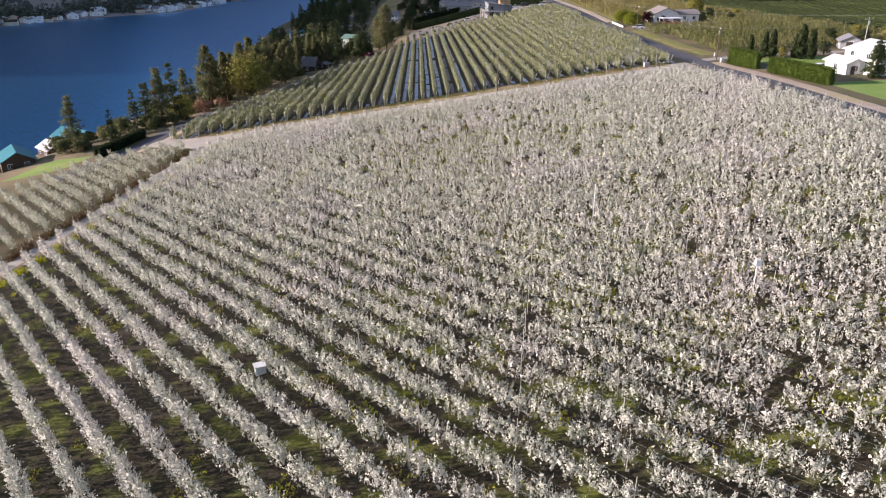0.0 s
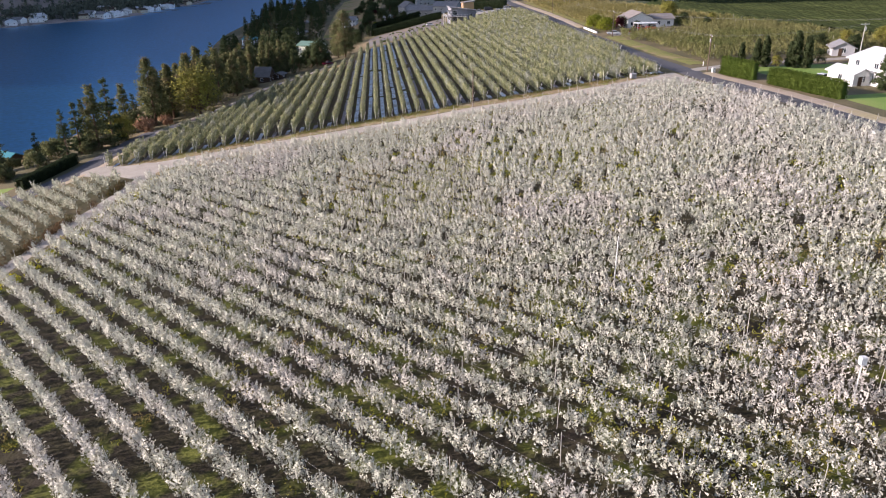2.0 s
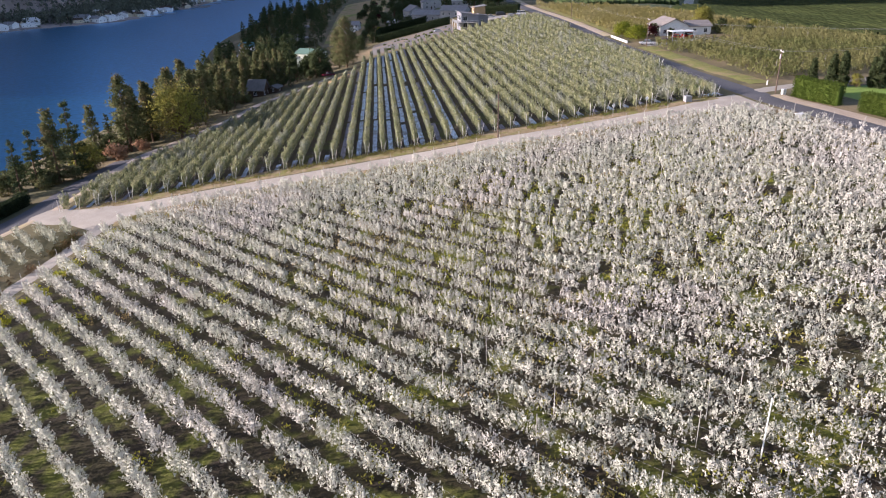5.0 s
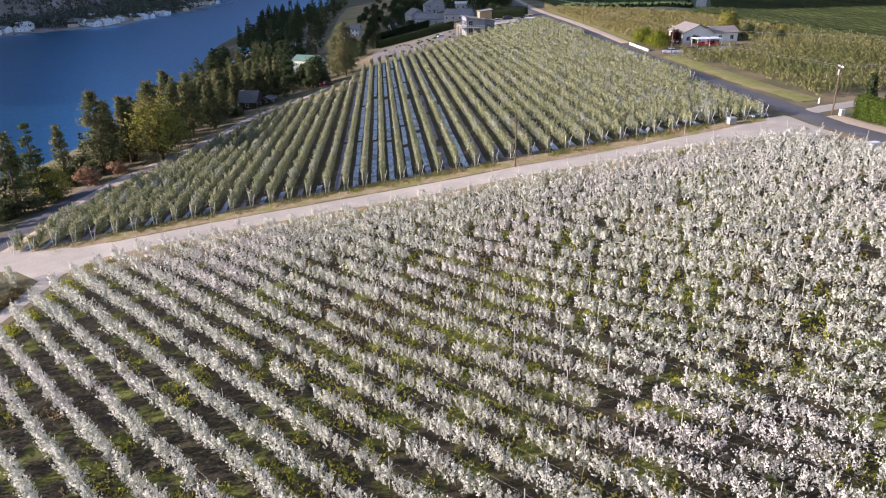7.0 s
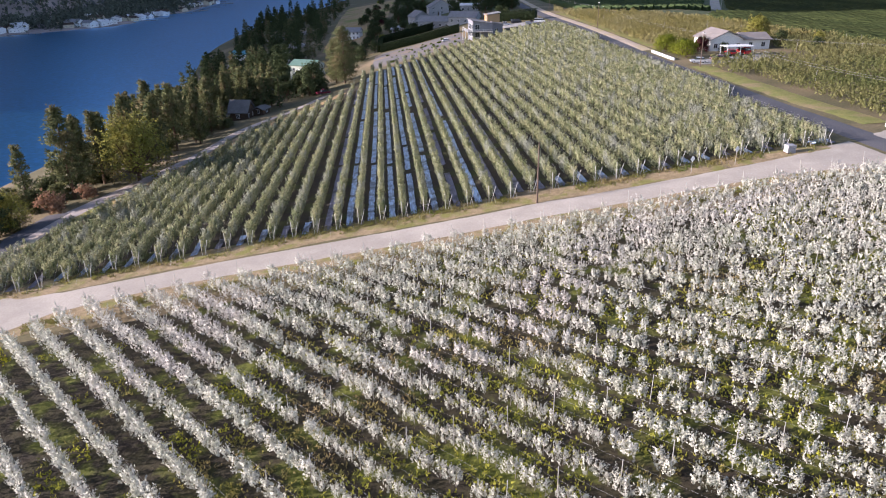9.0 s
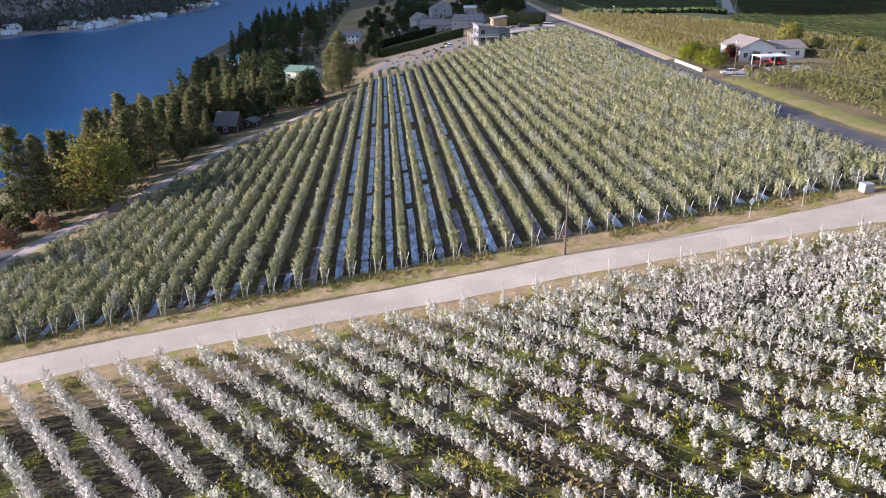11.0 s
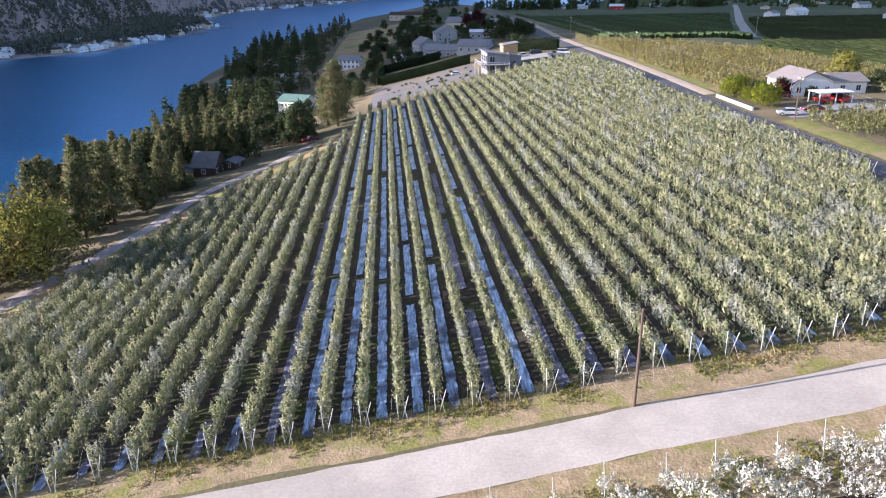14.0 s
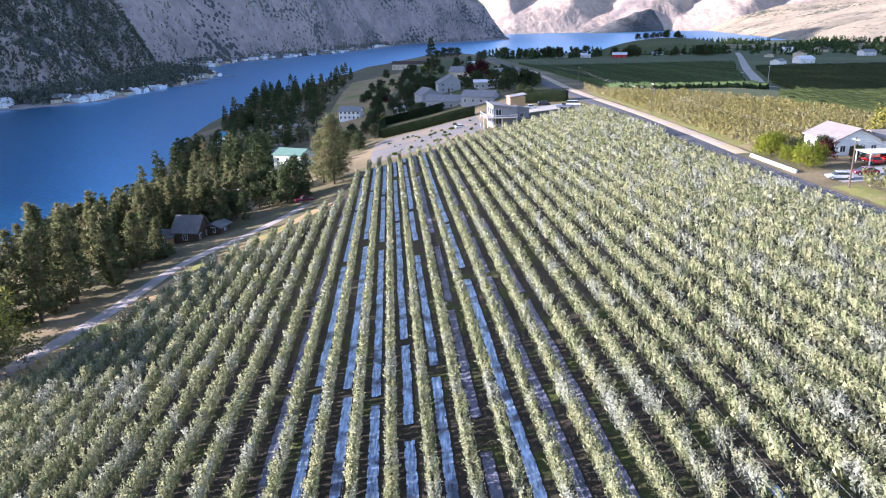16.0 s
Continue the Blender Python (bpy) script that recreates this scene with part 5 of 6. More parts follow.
def cable(p, q, sag, label="thin dark overhead power line"):
    t = thing("power_line", label, "cable", group="overhead lines")
    f = np.linspace(0, 1, 13)[:, None]
    pts = np.array(p)[None] * (1 - f) + np.array(q)[None] * f
    pts[:, 2] -= 4 * sag * (f * (1 - f))[:, 0]
    wire(pts, 0.016, t)


utility_pole(13.3, 191.3, 9.15, "bare brown wooden utility pole beside the dirt road", arm=False)
utility_pole(72.2, 197.4, 9.0, "wooden utility pole with crossarm beside the road junction", drum=True, turn=80)
utility_pole(71.5, 281, 9.0, "wooden utility pole beside the ranch house drive", turn=85)
utility_pole(114, 203, 9.8, "pale utility pole with a top crossarm beside the farmhouse", turn=10, drum=True, wood="post")
LINE = [(72.4, 395), (73, 507), (78, 650), (85, 850), (92, 1050)]
for x, y in LINE:
    utility_pole(x, y, 10.5, "brown utility pole along the far road", turn=85, r=0.12)
pts = [(72.2, 197.4), (71.5, 281)] + LINE
for (x0, y0), (x1, y1) in zip(pts[:-1], pts[1:]):
    for u in (-1.0, 1.0):
        cable((x0 + u, y0, float(ground_z(x0, y0)) + 8.7), (x1 + u, y1, float(ground_z(x1, y1)) + 8.9), 1.2)
for u in (-1.0, 1.0):
    cable((114, 203 + u, float(ground_z(114, 203)) + 9.5), (72.2, 197.4 + u, float(ground_z(72.2, 197.4)) + 8.7), 0.9)
    cable((71.5, 281 + u, float(ground_z(71.5, 281)) + 8.6), (150, 232 + u, 11), 1.5)
utility_pole(205, 590, 11, "pale utility pole standing in a green field", turn=30, wood="post")

# ---- signs, boxes, bins ----
for x, y, up in ((37.2, 194.2, 2.0), (44.3, 195.2, 2.2)):
    t = thing("road_sign", "small pale diamond road sign seen from behind", "road sign", at(x, y, 20))
    s = Shape(); s.rod((0, 0, -0.3), (0, 0, up + 0.5), 0.04, 0.04, 6); s.part("post", M["post"], t)
    s = Shape(); s.prism([(0, up - 0.2), (0.45, up + 0.3), (0, up + 0.8), (-0.45, up + 0.3)], -0.07, -0.045); s.part("panel", M["trim"], t)
t = thing("picking_bin", "grey slatted picking bin beside the verge", "bin", at(53.6, 197.2, 5))
for k in range(5):
    s = Shape(); s.box(-0.65, -0.6, 0.12 + 0.24 * k, 0.65, 0.6, 0.33 + 0.24 * k); s.part("slat_ring", M["greywall"], t)
s = Shape(); s.box(-0.6, -0.55, 0, 0.6, 0.55, 0.12); s.part("skid", M["bark"], t)
t = thing("utility_box", "white utility box beside the road", "utility box", at(64.5, 172.5, 15))
s = Shape(); s.box(-0.8, -0.6, 0, 0.8, 0.6, 1.15); s.part("cabinet", M["trim"], t, bevel=0.04)
s = Shape(); s.box(-0.9, -0.7, 1.15, 0.9, 0.7, 1.25); s.part("lid", M["trim"], t)
t = thing("meter_box", "small white meter box at the foot of a pole", "utility box", at(73.4, 196.4, 10))
s = Shape(); s.box(-0.4, -0.3, 0, 0.4, 0.3, 1.1); s.part("cabinet", M["trim"], t, bevel=0.03)
t = thing("marker_post", "short white marker post in the grass by the side track", "marker post", at(75.2, 207.4, 0))
s = Shape(); s.rod((0, 0, -0.2), (0, 0, 1.0), 0.16, 0.15, 8); mp = s.part("post", M["trim"], t)
s = Shape(); s.rod((0, 0, 1.0), (0, 0, 1.12), 0.19, 0.12, 8); s.part("cap", M["post"], mp)
# A plain white cylinder on two cradles, contents left open.
t = thing("white_tank", "white horizontal tank at the roadside", "tank", at(67.5, 122.5, 40))
s = Shape(); s.rod((-0.9, 0, 0.75), (0.9, 0, 0.75), 0.6, 0.6, 16); s.part("tank", M["trim"], t, bevel=0.05)
for u in (-0.6, 0.6):
    s = Shape(); s.box(u - 0.1, -0.5, -0.1, u + 0.1, 0.5, 0.3); s.part("cradle", M["greywall"], t)
t = thing("white_stake", "tall white stake with a small box among the trees", "stake", at(29.6, 62.9, 0))
s = Shape(); s.rod((0, 0, -0.2), (0, 0, 3.6), 0.05, 0.05, 6); s.part("stake", M["trim"], t)
s = Shape(); s.box(-0.22, -0.2, 3.2, 0.22, 0.2, 3.8); s.part("box", M["trim"], t)
t = thing("white_stake", "tall pale stake rising over the trees", "stake", at(19.3, 89.8, 0))
s = Shape(); s.rod((0, 0, -0.2), (0.05, 0.1, 5.0), 0.06, 0.05, 6); s.part("stake", M["trim"], t)
# A pale bin with a lid, half hidden in the rows.
t = thing("hive_box", "white bin with a flat lid among the trees", "box", at(-18.6, 60.4, 25))
s = Shape(); s.box(-0.5, -0.45, 0, 0.5, 0.45, 0.9); s.part("box", M["trim"], t)
s = Shape(); s.box(-0.58, -0.53, 0.9, 0.58, 0.53, 0.98); s.part("lid", M["trim"], t)
t = thing("folded_film", "folded bundle of blue white film at the orchard corner", "ground film", at(60.5, 201.5, 30))
s = Shape()
for k in range(5):
    s.box(-2.2 + 0.1 * k, -0.8 + 0.05 * k, 0.05 * k, 2.2 - 0.15 * k, 0.8 - 0.06 * k, 0.05 * k + 0.06)
s.part("sheet", M["film"], t)

# ---- vehicles ----
def car(label, m, paint, kind="car"):
    t = thing("pickup_truck" if kind == "pickup" else kind, label, kind.replace("_", " ") if kind != "pickup" else "truck", m)
    if kind == "pickup":
        low = [(-2.7, 0.45), (2.7, 0.45), (2.75, 0.95), (1.3, 1.08), (-2.7, 1.08)]
        top = [(1.3, 1.08), (0.75, 1.75), (-0.6, 1.75), (-0.85, 1.08)]
    elif kind == "van":
        low = [(-2.6, 0.4), (2.5, 0.4), (2.6, 1.0), (2.0, 1.25), (-2.6, 1.25)]
        top = [(2.0, 1.25), (1.3, 2.0), (-2.5, 2.05), (-2.6, 1.25)]
    else:
        low = [(-2.2, 0.38), (2.2, 0.38), (2.25, 0.8), (1.2, 0.95), (-2.1, 1.0), (-2.25, 0.75)]
        top = [(1.2, 0.95), (0.5, 1.42), (-1.1, 1.45), (-1.9, 1.0)]
    s = Shape(); s.prism(low, -0.88, 0.88); body = s.part("body", paint, t, bevel=0.05)
    s = Shape(); s.prism(top, -0.78, 0.78); cab = s.part("cabin", M["glass"], t, bevel=0.04)
    z = max(p[1] for p in top)
    xs_ = [p[0] for p in top if p[1] > z - 0.1]
    s = Shape(); s.box(min(xs_) - 0.1, -0.8, z - 0.02, max(xs_) + 0.1, 0.8, z + 0.05); s.part("roof", paint, cab, bevel=0.02)
    for x in (-1.45, 1.45):
        for y in (-0.8, 0.8):
            s = Shape(); s.rod((x, y - 0.11, 0.34), (x, y + 0.11, 0.34), 0.34, 0.34, 14); wh = s.part("wheel", M["rubber"], t)
            s = Shape(); s.rod((x, y - 0.12, 0.34), (x, y + 0.12, 0.34), 0.19, 0.19, 10); s.part("rim", M["car_silver"], wh)
    for y in (-0.62, 0.62):
        s = Shape(); s.box(low[1][0] - 0.02, y - 0.16, 0.62, low[1][0] + 0.07, y + 0.16, 0.78); s.part("headlight", M["trim"], t)
    return t


car("silver sedan parked on the concrete drive", at(73.8, 288.2, 170, 0.1), M["car_silver"])
car("maroon sedan parked beside the carport", at(80.5, 291.0, 175, 0.1), M["car_maroon"])
car("red car parked under the carport", at(88.3, 301.5, 95, 0.1), M["car_red"])
car("red van parked under the carport", at(92.3, 302, 95, 0.1), M["car_red"], "van")
car("white pickup truck parked behind the modern house", at(41, 449, 10, 0.1), M["car_white"], "pickup")
car("dark van with a pale roof beside the hedge", at(47, 452, 15, 0.1), M["car_dark"], "van")
car("white van parked near the road", at(56.5, 440, -8, 0.1), M["car_white"], "van")
car("white car parked in the gravel yard", at(13, 447, 10, 0.1), M["car_white"])
car("white car parked beside the green roofed house", at(-46, 470, 70, 0.1), M["car_white"])
car("dark car parked beside the green roofed house", at(-42, 476, 70, 0.1), M["car_dark"])
car("silver car parked beside the farmhouse", at(91, 178.5, 30, 0.1), M["car_silver"])
car("dark red utility vehicle under the pine", at(-38, 366, 30, 0.1), M["car_maroon"], "pickup")
t = thing("boat", "white motor boat with a red stripe on a trailer", "boat", at(52, 437, 0))
s = Shape(); s.prism([(-2.8, 0.7), (2.0, 0.7), (3.2, 1.5), (-2.8, 1.5)], -1.05, 1.05); s.part("hull", M["car_white"], t, bevel=0.08)
s = Shape(); s.box(-2.7, -1.08, 1.18, 2.5, 1.08, 1.3); s.part("stripe", M["car_red"], t)
s = Shape(); s.prism([(-0.6, 1.5), (0.9, 1.5), (0.4, 2.1), (-0.5, 2.1)], -0.8, 0.8); s.part("windscreen", M["glass"], t)
s = Shape(); s.box(-2.6, -0.7, 0.45, 3.6, 0.7, 0.6); tr = s.part("trailer", M["greywall"], t)
for y in (-0.9, 0.9):
    s = Shape(); s.rod((-0.8, y - 0.1, 0.32), (-0.8, y + 0.1, 0.32), 0.32, 0.32, 12); s.part("wheel", M["rubber"], tr)

# ---- the orchard across the paved road ----
def inside_c(x, y):
    yard = (x < 106) & (y > 284) & (y < 325)
    left = np.interp(y, [205, 285, 330, 500], [76.5, 75, 75, 75])
    right = np.interp(y, [205, 300, 357, 391, 427, 458, 486], [160, 142, 127, 126, 121, 104, 76])
    south = np.interp(x, [78, 90, 170], [212, 216, 226])
    return (x > left) & (x < right) & (y > south) & (y < 505) & ~yard


rows_c = rows(np.array([1.0, 0.0]), np.array([0.0, 1.0]), (75.4, 350), 3.6, range(0, 28), inside_c, 170, 1.5)
xc, yc = np.concatenate([r[1] for r in rows_c]), np.concatenate([r[2] for r in rows_c])
xc, yc = xc + rng.normal(0, 0.3, len(xc)), yc + rng.normal(0, 0.3, len(xc))
# Rows beyond the yard get the lit yellow leaf tone, the others plain olive.
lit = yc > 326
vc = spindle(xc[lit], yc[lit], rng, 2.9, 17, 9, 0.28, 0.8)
tagged(raw("golden_orchard", vc, tris(vc), M["leafC"]), "orchard toned sunlit yellow beyond the paved road", "orchard", kind="stuff")
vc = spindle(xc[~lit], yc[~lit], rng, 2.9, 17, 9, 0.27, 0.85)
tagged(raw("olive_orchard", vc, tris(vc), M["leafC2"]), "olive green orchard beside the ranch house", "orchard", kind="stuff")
t = thing("orchard_stakes", "slim pale stakes standing in the yellow orchard", "stakes", kind="stuff")
for k in range(36):
    j = int(rng.integers(len(xc)))
    post(t, xc[j], yc[j], 3.9, (0, 0), 0.035)

# ---- far fields ----
def field(name, corners, mat, label):
    tagged(patch(name, corners, mat, 0.25, 12), label, "field", kind="structure")


def ridges(name, x0, x1, y0, y1, step, tall, mat, label, ok):
    """Clipped rows of far fruit trees: uneven leafy ridges along y."""
    V, F, o = [], [], 0
    for x in np.arange(x0, x1, step):
        y = np.arange(y0, y1, 3.0)
        xx = np.full(len(y), x)
        k = ok(xx, y)
        y = y[k]
        if len(y) < 4:
            continue
        z = ground_z(np.full(len(y), x), y)
        h = tall * rng.uniform(0.75, 1.2, len(y))
        w = rng.uniform(0.55, 0.95, len(y))
        c = rng.normal(0, 0.12, len(y))
        P = np.stack([np.stack([x + c - w, y, z], 1), np.stack([x + c - w * 0.6, y, z + h * 0.8], 1), np.stack([x + c, y, z + h], 1), np.stack([x + c + w * 0.6, y, z + h * 0.8], 1), np.stack([x + c + w, y, z], 1)], 1)
        V.append(P.reshape(-1, 3))
        q = np.arange(len(y) - 1)[:, None] * 5 + np.arange(4)[None] + o
        F.append(np.stack([q, q + 1, q + 6, q + 5], -1).reshape(-1, 4))
        o += 5 * len(y)
    tagged(raw(name, np.concatenate(V), np.concatenate(F), mat), label, "orchard", kind="stuff")


far_left = lambda y: np.interp(y, [500, 700, 1150], [80, 92, 98])
road_x = lambda y: np.interp(y, [470, 545, 600, 760, 1071, 1300], [160, 185, 205, 269, 400, 495])
field("valley_green", [(102, 1255), (622, 1255), (1500, 2550), (300, 2550)], M["field"], "green valley fields")
field("slope_field", [(86, 486), (132, 360), (420, 380), (420, 508)], M["field"], "green field darkened for shade below the yellow orchard")
field("east_field", [(150, 224), (420, 224), (420, 382), (131, 362)], M["field"], "green field darkened for shade beyond the olive orchard")
field("far_field", [(84, 505), (420, 505), (620, 1250), (96, 1250)], M["field"], "dark green far fields in shade")
ridges("far_orchard", 84, 420, 489, 900, 3.8, 2.6, M["leafD"], "dark green orchard rows in shade beyond the bench", lambda x, y: (x > far_left(y) + 4) & (x < road_x(y) - 9) & ~((y > 712) & (y < 748)))
ridges("far_vineyard", 128, 520, 300, 800, 3.4, 2.1, M["leafD2"], "vine rows darkened for shade beyond the yellow orchard and the far road", lambda x, y: x > np.where(y < 470, np.interp(y, [300, 357, 391, 427, 458], [148, 133, 132, 128, 150]), road_x(y) + 8))
tagged(strip("far_road", [(178, 525), (205, 600), (269, 760), (330, 905), (400, 1071), (470, 1240)], 10, M["dirt"], 0.45, 10), "pale far road running down into the valley", "road", kind="structure")
tagged(strip("field_track", [(100, 742), (170, 730), (252, 716)], 7, M["dirt"], 0.4, 8), "pale track across the far fields", "track", kind="structure")

# ---- garden trees and shrubs ----
def shrub_row(items):
    for proto, x, y, s, label in items:
        plant(proto, x, y, s, label=label)


bush = broadleaf("round_bush", 4.6, 3.0, 401, M["hedgelight"], "round yellow green garden bush beside the road", 110, 0.2, 0.04, "bush")
spruce = conifer("spruce_tree", 8, 2.1, 402, M["fir"], 0.03, 1.2, "dark dense spruce on the lawn", open_=0.1)
cypress = conifer("cypress_tree", 7, 0.95, 403, M["fir"], 0.02, 1.4, "narrow dark columnar cypress", open_=0.05)
maple = broadleaf("maple_tree", 4.5, 2.3, 404, M["maroonleaf"], "small dark red maple", 26, 0.4, 0.2)
oak = broadleaf("garden_tree", 8, 3.6, 405, M["fir"], "dark green rounded garden tree", 40, 0.45, 0.12)
poplar = broadleaf("golden_tree", 9, 3.8, 406, M["yellow"], "tall golden green tree behind the ranch house", 46, 0.45, 0.1)
scrub = broadleaf("young_shrub", 1.8, 0.9, 407, M["hedge"], "young shrub in the gravel yard", 10, 0.3, 0.1, "shrub")
dogwood = broadleaf("bank_shrub", 3.4, 2.4, 408, M["pine"], "olive shrub under the pines", 22, 0.42, 0.03, "shrub")
shrub_row([(bush, 73.6, 314.5, 1.15, ""), (bush, 74.2, 307.5, 0.75, ""), (bush, 74.6, 300, 1.1, ""), (oak, 78, 312, 0.5, ""), (maple, 81, 306, 0.9, ""), (oak, 84, 313, 0.55, ""), (oak, 88, 306, 0.4, ""),
           (poplar, 107, 327, 1.0, ""), (oak, 103, 320, 0.55, ""), (oak, 110, 316, 0.6, ""), (oak, 114, 302, 0.5, ""), (poplar, 120, 312, 0.5, ""),
           (spruce, 95.5, 163.5, 0.95, ""), (cypress, 87, 203, 1.0, ""), (cypress, 88.6, 201.5, 1.05, ""), (cypress, 84.5, 206, 0.8, ""), (cypress, 95, 198.5, 1.25, ""), (cypress, 97, 197, 1.1, ""), (cypress, 94, 199.6, 0.9, ""),
           (oak, 104, 204, 0.45, ""), (poplar, 91, 200, 0.35, ""), (poplar, 128, 232, 0.6, ""), (poplar, 136, 228, 0.7, ""), (oak, 124, 222, 0.6, ""), (oak, 116, 226, 0.6, ""), (poplar, 141, 231, 0.8, ""), (oak, 150, 236, 0.7, "")])
for k in range(40):
    x, y = rt.uniform(-17, 20), rt.uniform(420, 464)
    plant(scrub, x, y, rt.uniform(0.35, 0.75))
for x, y, s in ((-2, 540, 0.8), (3, 552, 0.9), (-8, 548, 1.0), (-14, 556, 0.9), (26, 545, 0.7), (52, 545, 0.9), (58, 550, 0.8), (50, 575, 0.8), (62, 560, 0.7), (-24, 500, 0.8), (-30, 520, 0.8), (-18, 590, 1.0), (-28, 610, 0.9),
                (34, 640, 0.8), (44, 650, 0.7), (10, 650, 0.8), (-10, 640, 0.9), (28, 760, 0.9), (40, 770, 0.8), (16, 745, 0.9), (-36, 455, 0.7), (-30, 470, 0.6), (60, 900, 1.2), (70, 960, 1.2)):
    plant(oak, x, y, s)
for x, y, s in ((-12, 613, 1.3), (-8, 622, 1.1), (-6, 671, 1.3), (0, 660, 1.1), (5, 640, 1.2), (25, 590, 1.0), (39, 560, 1.3), (45, 545, 1.5), (41, 540, 0.9), (53, 545, 1.2), (57, 552, 0.9), (-25, 644, 1.2), (-28, 636, 1.0), (-25, 548, 1.1), (-29, 556, 0.9), (-38, 492, 0.9), (-33, 500, 0.8), (-30, 470, 1.0), (-36, 480, 1.2), (-42, 500, 1.0), (38, 1040, 1.5), (30, 1050, 1.4), (47, 1060, 1.3), (22, 1030, 1.3)):
    plant(oak, x, y, s)
for q in range(90):
    y = rt.uniform(486, 900)
    x = rt.uniform(-45, 60)
    if min(abs(x - hx_) + abs(y - hy_) * 0.8 for hx_, hy_ in ((11, 538), (27, 518), (17, 612), (37, 574), (2, 590), (30, 690), (54, 640), (-44, 600), (-12, 566), (5.8, 640), (-12, 960))) < 17 or (-16 < x < 24 and y < 530):
        continue
    plant(rt.choice((oak, oak, oak, maple, bush)), x, y, rt.uniform(0.5, 1.0))
plant(maple, 40, 655, 2.2, label="wide dark red tree between houses")
plant(maple, 33, 662, 1.9, label="wide dark red tree between houses")
for k in range(30):
    y = rt.uniform(206, 330)
    x = float(np.interp(y, [206, 250, 290, 330], [-83, -79.5, -73, -62])) - rt.uniform(1, 9)
    plant(dogwood, x, y, rt.uniform(0.5, 1.1))

for q in range(90):
    y = rt.uniform(300, 470)
    x = float(np.interp(y, [300, 340, 400, 470], [-68, -68, -60, -70])) - rt.uniform(1, 30)
    if abs(x + 64) > 9 or abs(y - 341) > 9:
        plant(dogwood, x, y, rt.uniform(0.6, 1.3))
for q in range(36):
    y = rt.uniform(186, 262)
    plant(dogwood, float(np.interp(y, [186, 215, 262], [-94, -90, -86])) - rt.uniform(0, 34), y, rt.uniform(0.6, 1.3))

# verge weeds
w = 6500
wy = rng.uniform(0, 1, w)
wx = np.concatenate([rng.uniform(-66, 60, w // 2), rng.uniform(-56, 60, w - w // 2)])
wyy = np.where(np.arange(w) < w // 2, np.interp(wx, [-66, -45, -20, 0, 22, 45, 62], [187.8, 191.2, 193, 194.6, 196, 198, 200]) + rng.normal(0.0, 1.1, w), np.interp(wx, [-60, -43, -22, 0, 20, 41, 62], [173.6, 177.4, 178.6, 179.8, 181.8, 183.6, 185]) + rng.normal(0, 0.8, w))
k = fbm(wx / 3, wyy / 3, 61) > 0.46
b = np.stack([wx, wyy, ground_z(wx, wyy)], 1)[k]
v = leaves(np.repeat(b, 3, 0) + rng.normal(0, 0.15, (3 * len(b), 3)) * [1, 1, 0], unit(rng.normal(0, 0.4, (3 * len(b), 3)) + [0, 0, 1]), rng.uniform(0.15, 0.45, 3 * len(b)), 3, 0.22, rng, 0.06)
tagged(raw("verge_weeds", v, tris(v), M["weed"]), "green and straw coloured weeds along the road verges", "weeds", kind="stuff")

# grass tufts in the alleys of the clay dusted orchard: sunlit tint, fewer where shade falls
n = 90000
gx, gy = rng.uniform(-70, 66, n), rng.uniform(40, 182, n)
ph = ((gx - 0) * a_nor[0] + (gy - 100) * a_nor[1]) / A_STEP % 1.0
k = inside_a(gx, gy) & (np.abs(ph - 0.5) < 0.36) & (fbm(gx / 4, gy / 4, 63) > 0.56 - 0.26 * weakness(gx, gy) + 0.15 * np.clip((-gx - 12) / 14, 0, 1))
b = np.stack([gx, gy, ground_z(gx, gy)], 1)[k]
v = leaves(b, unit(rng.normal(0, 0.5, (len(b), 3)) + [0, 0, 1]), np.full(len(b), 0.24), 4, 0.3, rng, 0.15, 0.3, 0.5)
tagged(raw("alley_grass", v, tris(v), M["grass"]), "tufty moss green grass between orchard rows", "grass", kind="stuff")

# yellow weeds where the alleys meet the farm track
ends = [(r[1][0], r[2][0]) for r in rows_a if r[1][0] < -40 and r[2][0] < 168]
ex = np.concatenate([np.full(60, p[0]) for p in ends]) + a_nor[0] * A_STEP / 2
ey = np.concatenate([np.full(60, p[1]) for p in ends]) + a_nor[1] * A_STEP / 2
run = rng.uniform(-2.5, 4.0, len(ex)) * np.repeat(rng.uniform(0.2, 1.0, len(ends)), 60)
off = rng.normal(0, 0.5, len(ex))
ex, ey = ex + a_dir[0] * run + a_nor[0] * off, ey + a_dir[1] * run + a_nor[1] * off
b = np.stack([ex, ey, ground_z(ex, ey)], 1)
v = leaves(b, unit(rng.normal(0, 0.5, (len(b), 3)) + [0, 0, 1]), np.full(len(b), 0.3), 4, 0.32, rng, 0.15, 0.34, 0.5)
tagged(raw("yellow_weeds", v, tris(v), M["yellowweed"]), "bright yellow weeds at the alley ends beside the track", "weeds", kind="stuff")

# ---- far shore and distant trees ----
def far_trees(name, x, y, z, tall, mat, label, per=10):
    n = len(x)
    f = rng.random((n, per)) ** 1.2
    h = tall * rng.uniform(0.6, 1.3, (n, 1))
    r = 0.26 * h * (1 - f * 0.85)
    a = rng.uniform(0, 6.28, (n, per))
    c = np.stack([x[:, None] + r * np.cos(a) * 0.7, y[:, None] + r * np.sin(a) * 0.7, z[:, None] + f * h], -1).reshape(-1, 3)
    v = leaves(c, unit(rng.normal(0, 0.6, (len(c), 3)) + [0, 0, 1]), np.full(len(c), 0.1), 1, tall * 0.26, rng, 0.1, 0.46, 0.6)
    tagged(raw(name, v, tris(v), mat), label, "trees", kind="stuff")


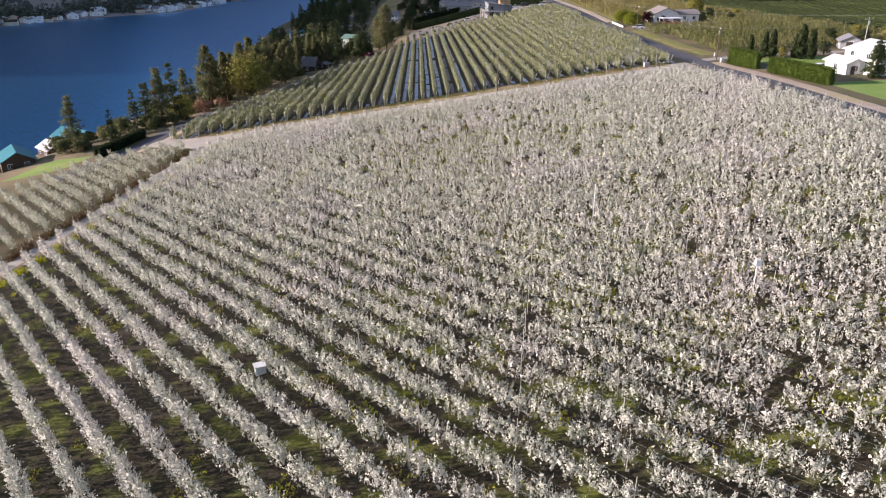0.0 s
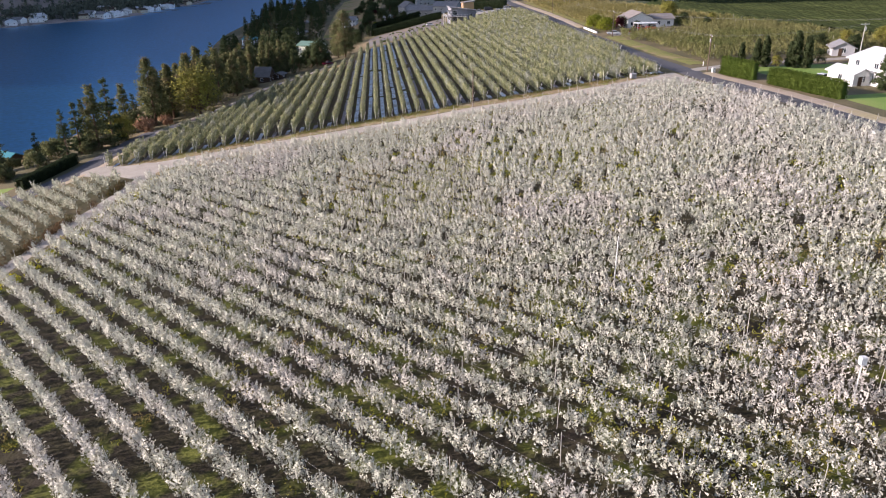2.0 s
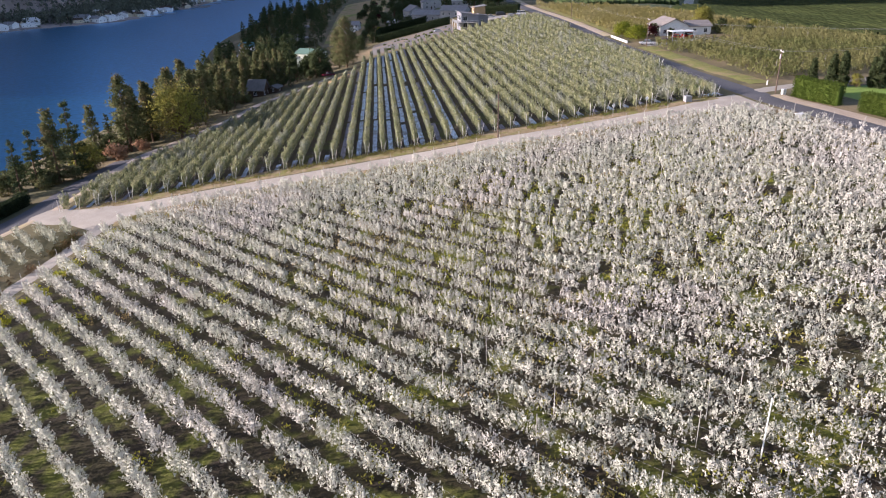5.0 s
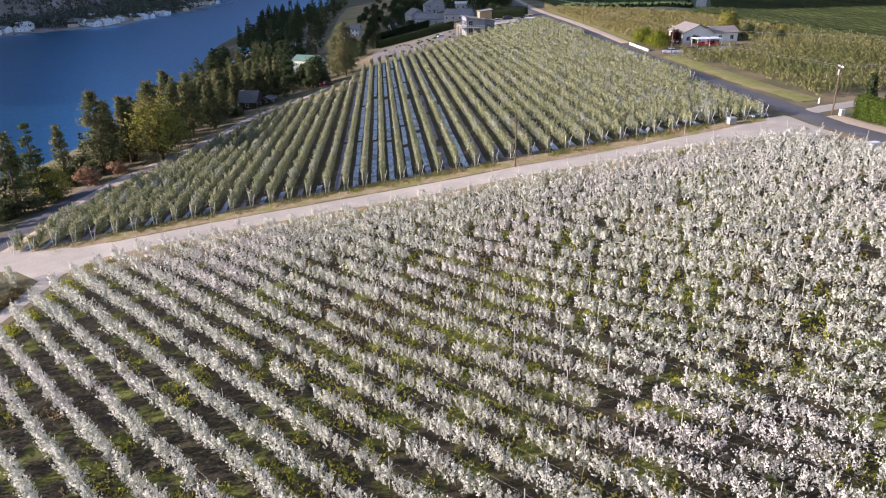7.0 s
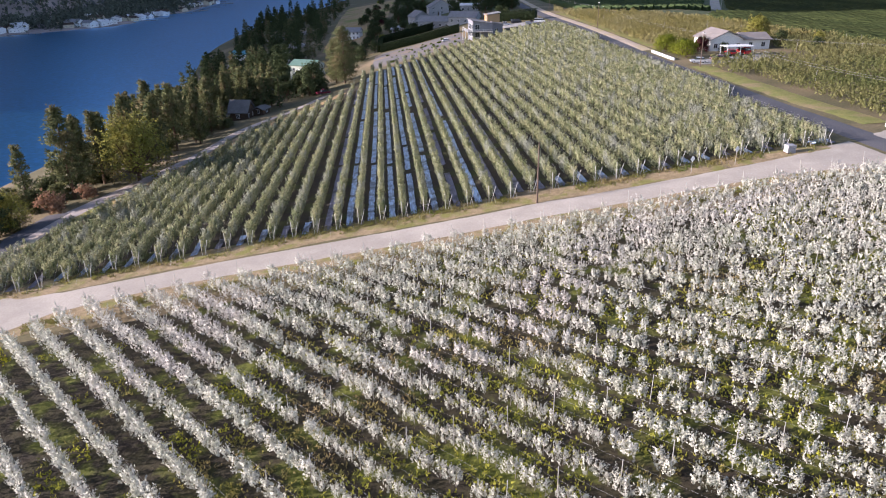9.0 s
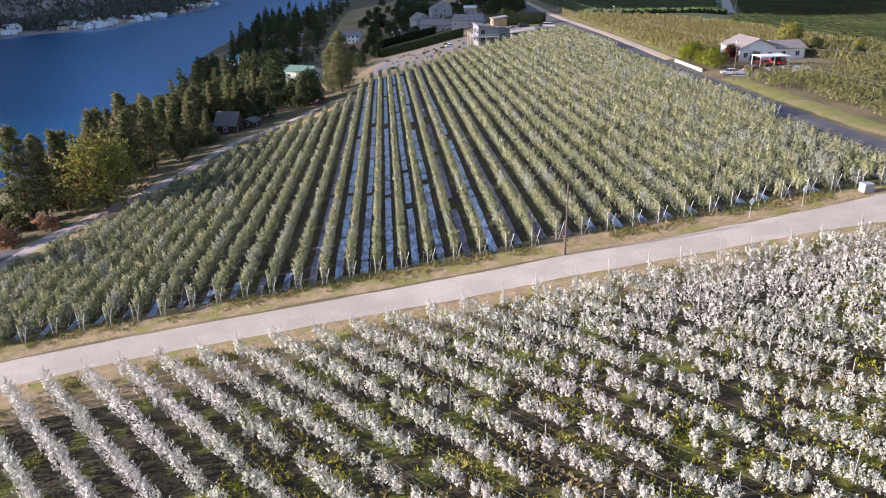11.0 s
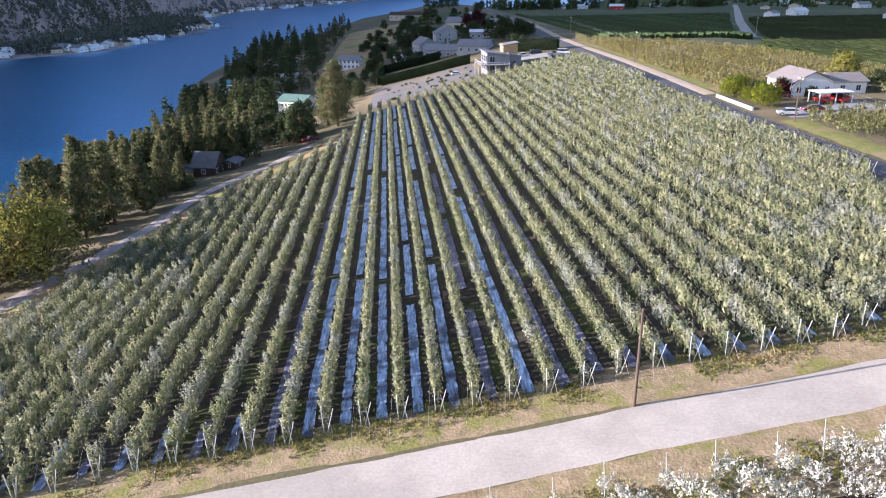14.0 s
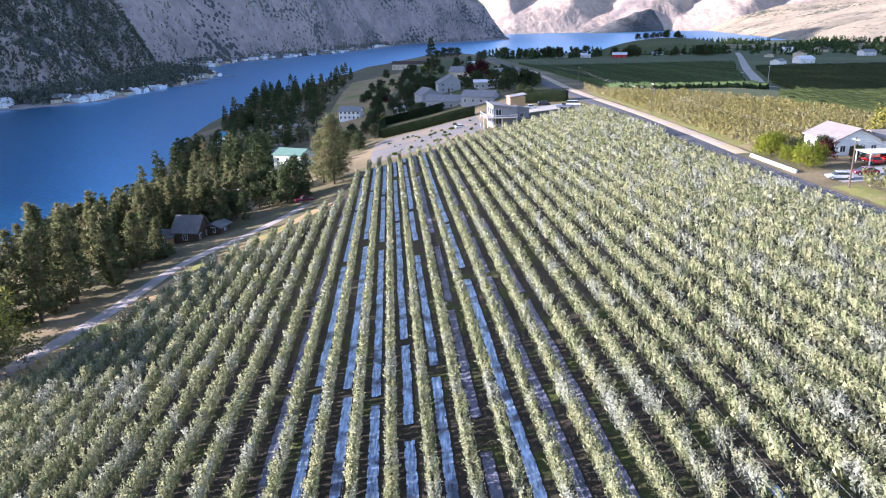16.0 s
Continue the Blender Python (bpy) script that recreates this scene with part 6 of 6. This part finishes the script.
n = 26000
fx, fy = rng.uniform(-1500, 330, n), 600 + 2900 * rng.random(n) ** 1.3
d = np.interp(fy, SHORE_Y, SHORE_X) - fx
dens = fbm(fx / 160, fy / 160, 71)
k = (d > 12) & (d < 700) & ((dens > 0.56) | ((d < 170) & (dens > 0.40)))
far_trees("far_shore_trees", fx[k], fy[k], hill(fx[k], fy[k]) - 0.5, 11, M["hazewood"], "conifers paled for haze scattered on the far hillside")
n = 24000
fx, fy = rng.uniform(-1000, -250, n), rng.uniform(680, 1420, n)
d = np.interp(fy, SHORE_Y, SHORE_X) - fx
k = (d > 26) & (d < 330 + 200 * fbm(fx / 120, fy / 120, 73)) & (fbm(fx / 60, fy / 60, 75) > 0.3)
far_trees("far_shore_forest", fx[k], fy[k], hill(fx[k], fy[k]) - 0.5, 12, M["hazewood"], "forest paled for haze along the far shore")
sh = [house("shore_house", "small pale house on the far shore", None, 12, 15, 4.5, 2.4, wl, rf, 2, 1, False, 0.6, False, 3) for wl, rf in ((M["white"], M["roofgrey"]), (M["white"], M["roofwhite"]), (M["cream"], M["brownwall"]))]
for o in sh:
    o["group"] = "houses on the far shore"
for k in range(170):
    y = 780 + 1900 * rt.random() ** 1.6
    x = float(np.interp(y, SHORE_Y, SHORE_X)) - rt.uniform(12, 26) - (rt.uniform(0, 34) if rt.random() < 0.4 else 0)
    o = copy_thing(rt.choice(sh), pose(x, y, float(hill(np.array(x), np.array(y))), 0, 0, rt.uniform(0, 360)))
    q = rt.uniform(0.6, 1.1)
    o.scale = (q, q, q)
for k in range(26):
    y = rt.uniform(760, 1500)
    x = float(np.interp(y, SHORE_Y, SHORE_X)) + rt.uniform(4, 10)
    t = thing("jetty", "narrow pale wooden jetty on the far shore", "jetty", pose(x, y, LAKE, 0, 0, rt.uniform(-25, 25)), group="jetties")
    s = Shape(); s.box(-12, -1, 0.5, 9, 1, 0.8); s.part("deck", M["concrete"], t)
    for u in (-4, 3, 8):
        s = Shape(); s.rod((u, 0, -1), (u, 0, 0.5), 0.25, 0.25, 5); s.part("pile", M["bark"], t)

for o, (x, y, turn, q) in zip([sh[k % 3] for k in range(40)], [(rt.uniform(330, 900), rt.uniform(720, 1500), rt.uniform(0, 180), rt.uniform(0.7, 1.2)) for _ in range(22)] + [(rt.uniform(120, 420), rt.uniform(1150, 1700), rt.uniform(0, 180), rt.uniform(0.7, 1.1)) for _ in range(14)]):
    if float(ground_z(x, y)) < LAKE + 3:
        continue
    c = copy_thing(o, at(x, y, turn))
    c.scale = (q, q, q)
    c["label"] = "distant pale farm house among trees"
    c["group"] = "distant farm houses"
for o, x, y, turn, q, label in ((sh[0], 196, 1168, 70, 1.0, "white farm house on the brow of the bench"), (sh[2], 150, 1185, 80, 1.1, "low cream house above the lake"), (sh[1], 226, 1160, 80, 0.9, "pale roofed barn on the brow of the bench")):
    c = copy_thing(o, at(x, y, turn))
    c.scale = (q, q, q)
    c["label"], c["group"] = label, "distant farm houses"
house("red_barn", "red barn with a pale roof on the brow of the bench", at(262, 1120, 70), 12, 18, 4.5, 2.4, M["car_red"], M["roofwhite"], 2, 1)
for k in range(44):
    x = rt.uniform(120, 420)
    plant(oak, x, rt.uniform(1150, 1215) - 0.12 * (x - 120), rt.uniform(0.9, 2.0), label="dark tree on the brow of the bench")
for k in range(16):
    plant(oak, rt.uniform(430, 560), rt.uniform(1640, 1690), rt.uniform(1.0, 2.0), label="dark tree on a far knoll")
retire(*sh)
n = 12000
fx, fy = rng.uniform(100, 1500, n), rng.uniform(800, 2500, n)
dens = fbm(fx / 110, fy / 110, 77)
k = (dens > 0.55) & (ground_z(fx, fy) > LAKE + 2) & (np.abs(fx - road_x(fy)) > 14) & ((fx > road_x(fy)) | (fy > 1150))
far_trees("valley_trees", fx[k], fy[k], ground_z(fx[k], fy[k]), 11, M["leafD"], "dark tree belts around far fields and houses", 30)
retire(bush, spruce, cypress, maple, oak, poplar, scrub, dogwood)

# dead brown brush at the row ends beside the farm track
n = 1500
by = rng.uniform(60, 170, n)
bx = np.interp(by, [10, 50, 90, 122, 145, 168, 175], [-85.4, -79.2, -72.8, -67.8, -64.9, -62.2, -61.2]) + rng.normal(0, 0.55, n)
k = fbm(bx / 4, by / 4, 67) > 0.42
b = np.stack([bx, by, ground_z(bx, by)], 1)[k]
v = leaves(b, unit(rng.normal(0, 0.5, (len(b), 3)) + [0, 0, 1]), rng.uniform(0.5, 1.5, len(b)), 12, 0.32, rng, 0.22)
tagged(raw("dead_brush", v, tris(v), M["brush"]), "dark brown dead brush beside the farm track", "brush", kind="stuff")
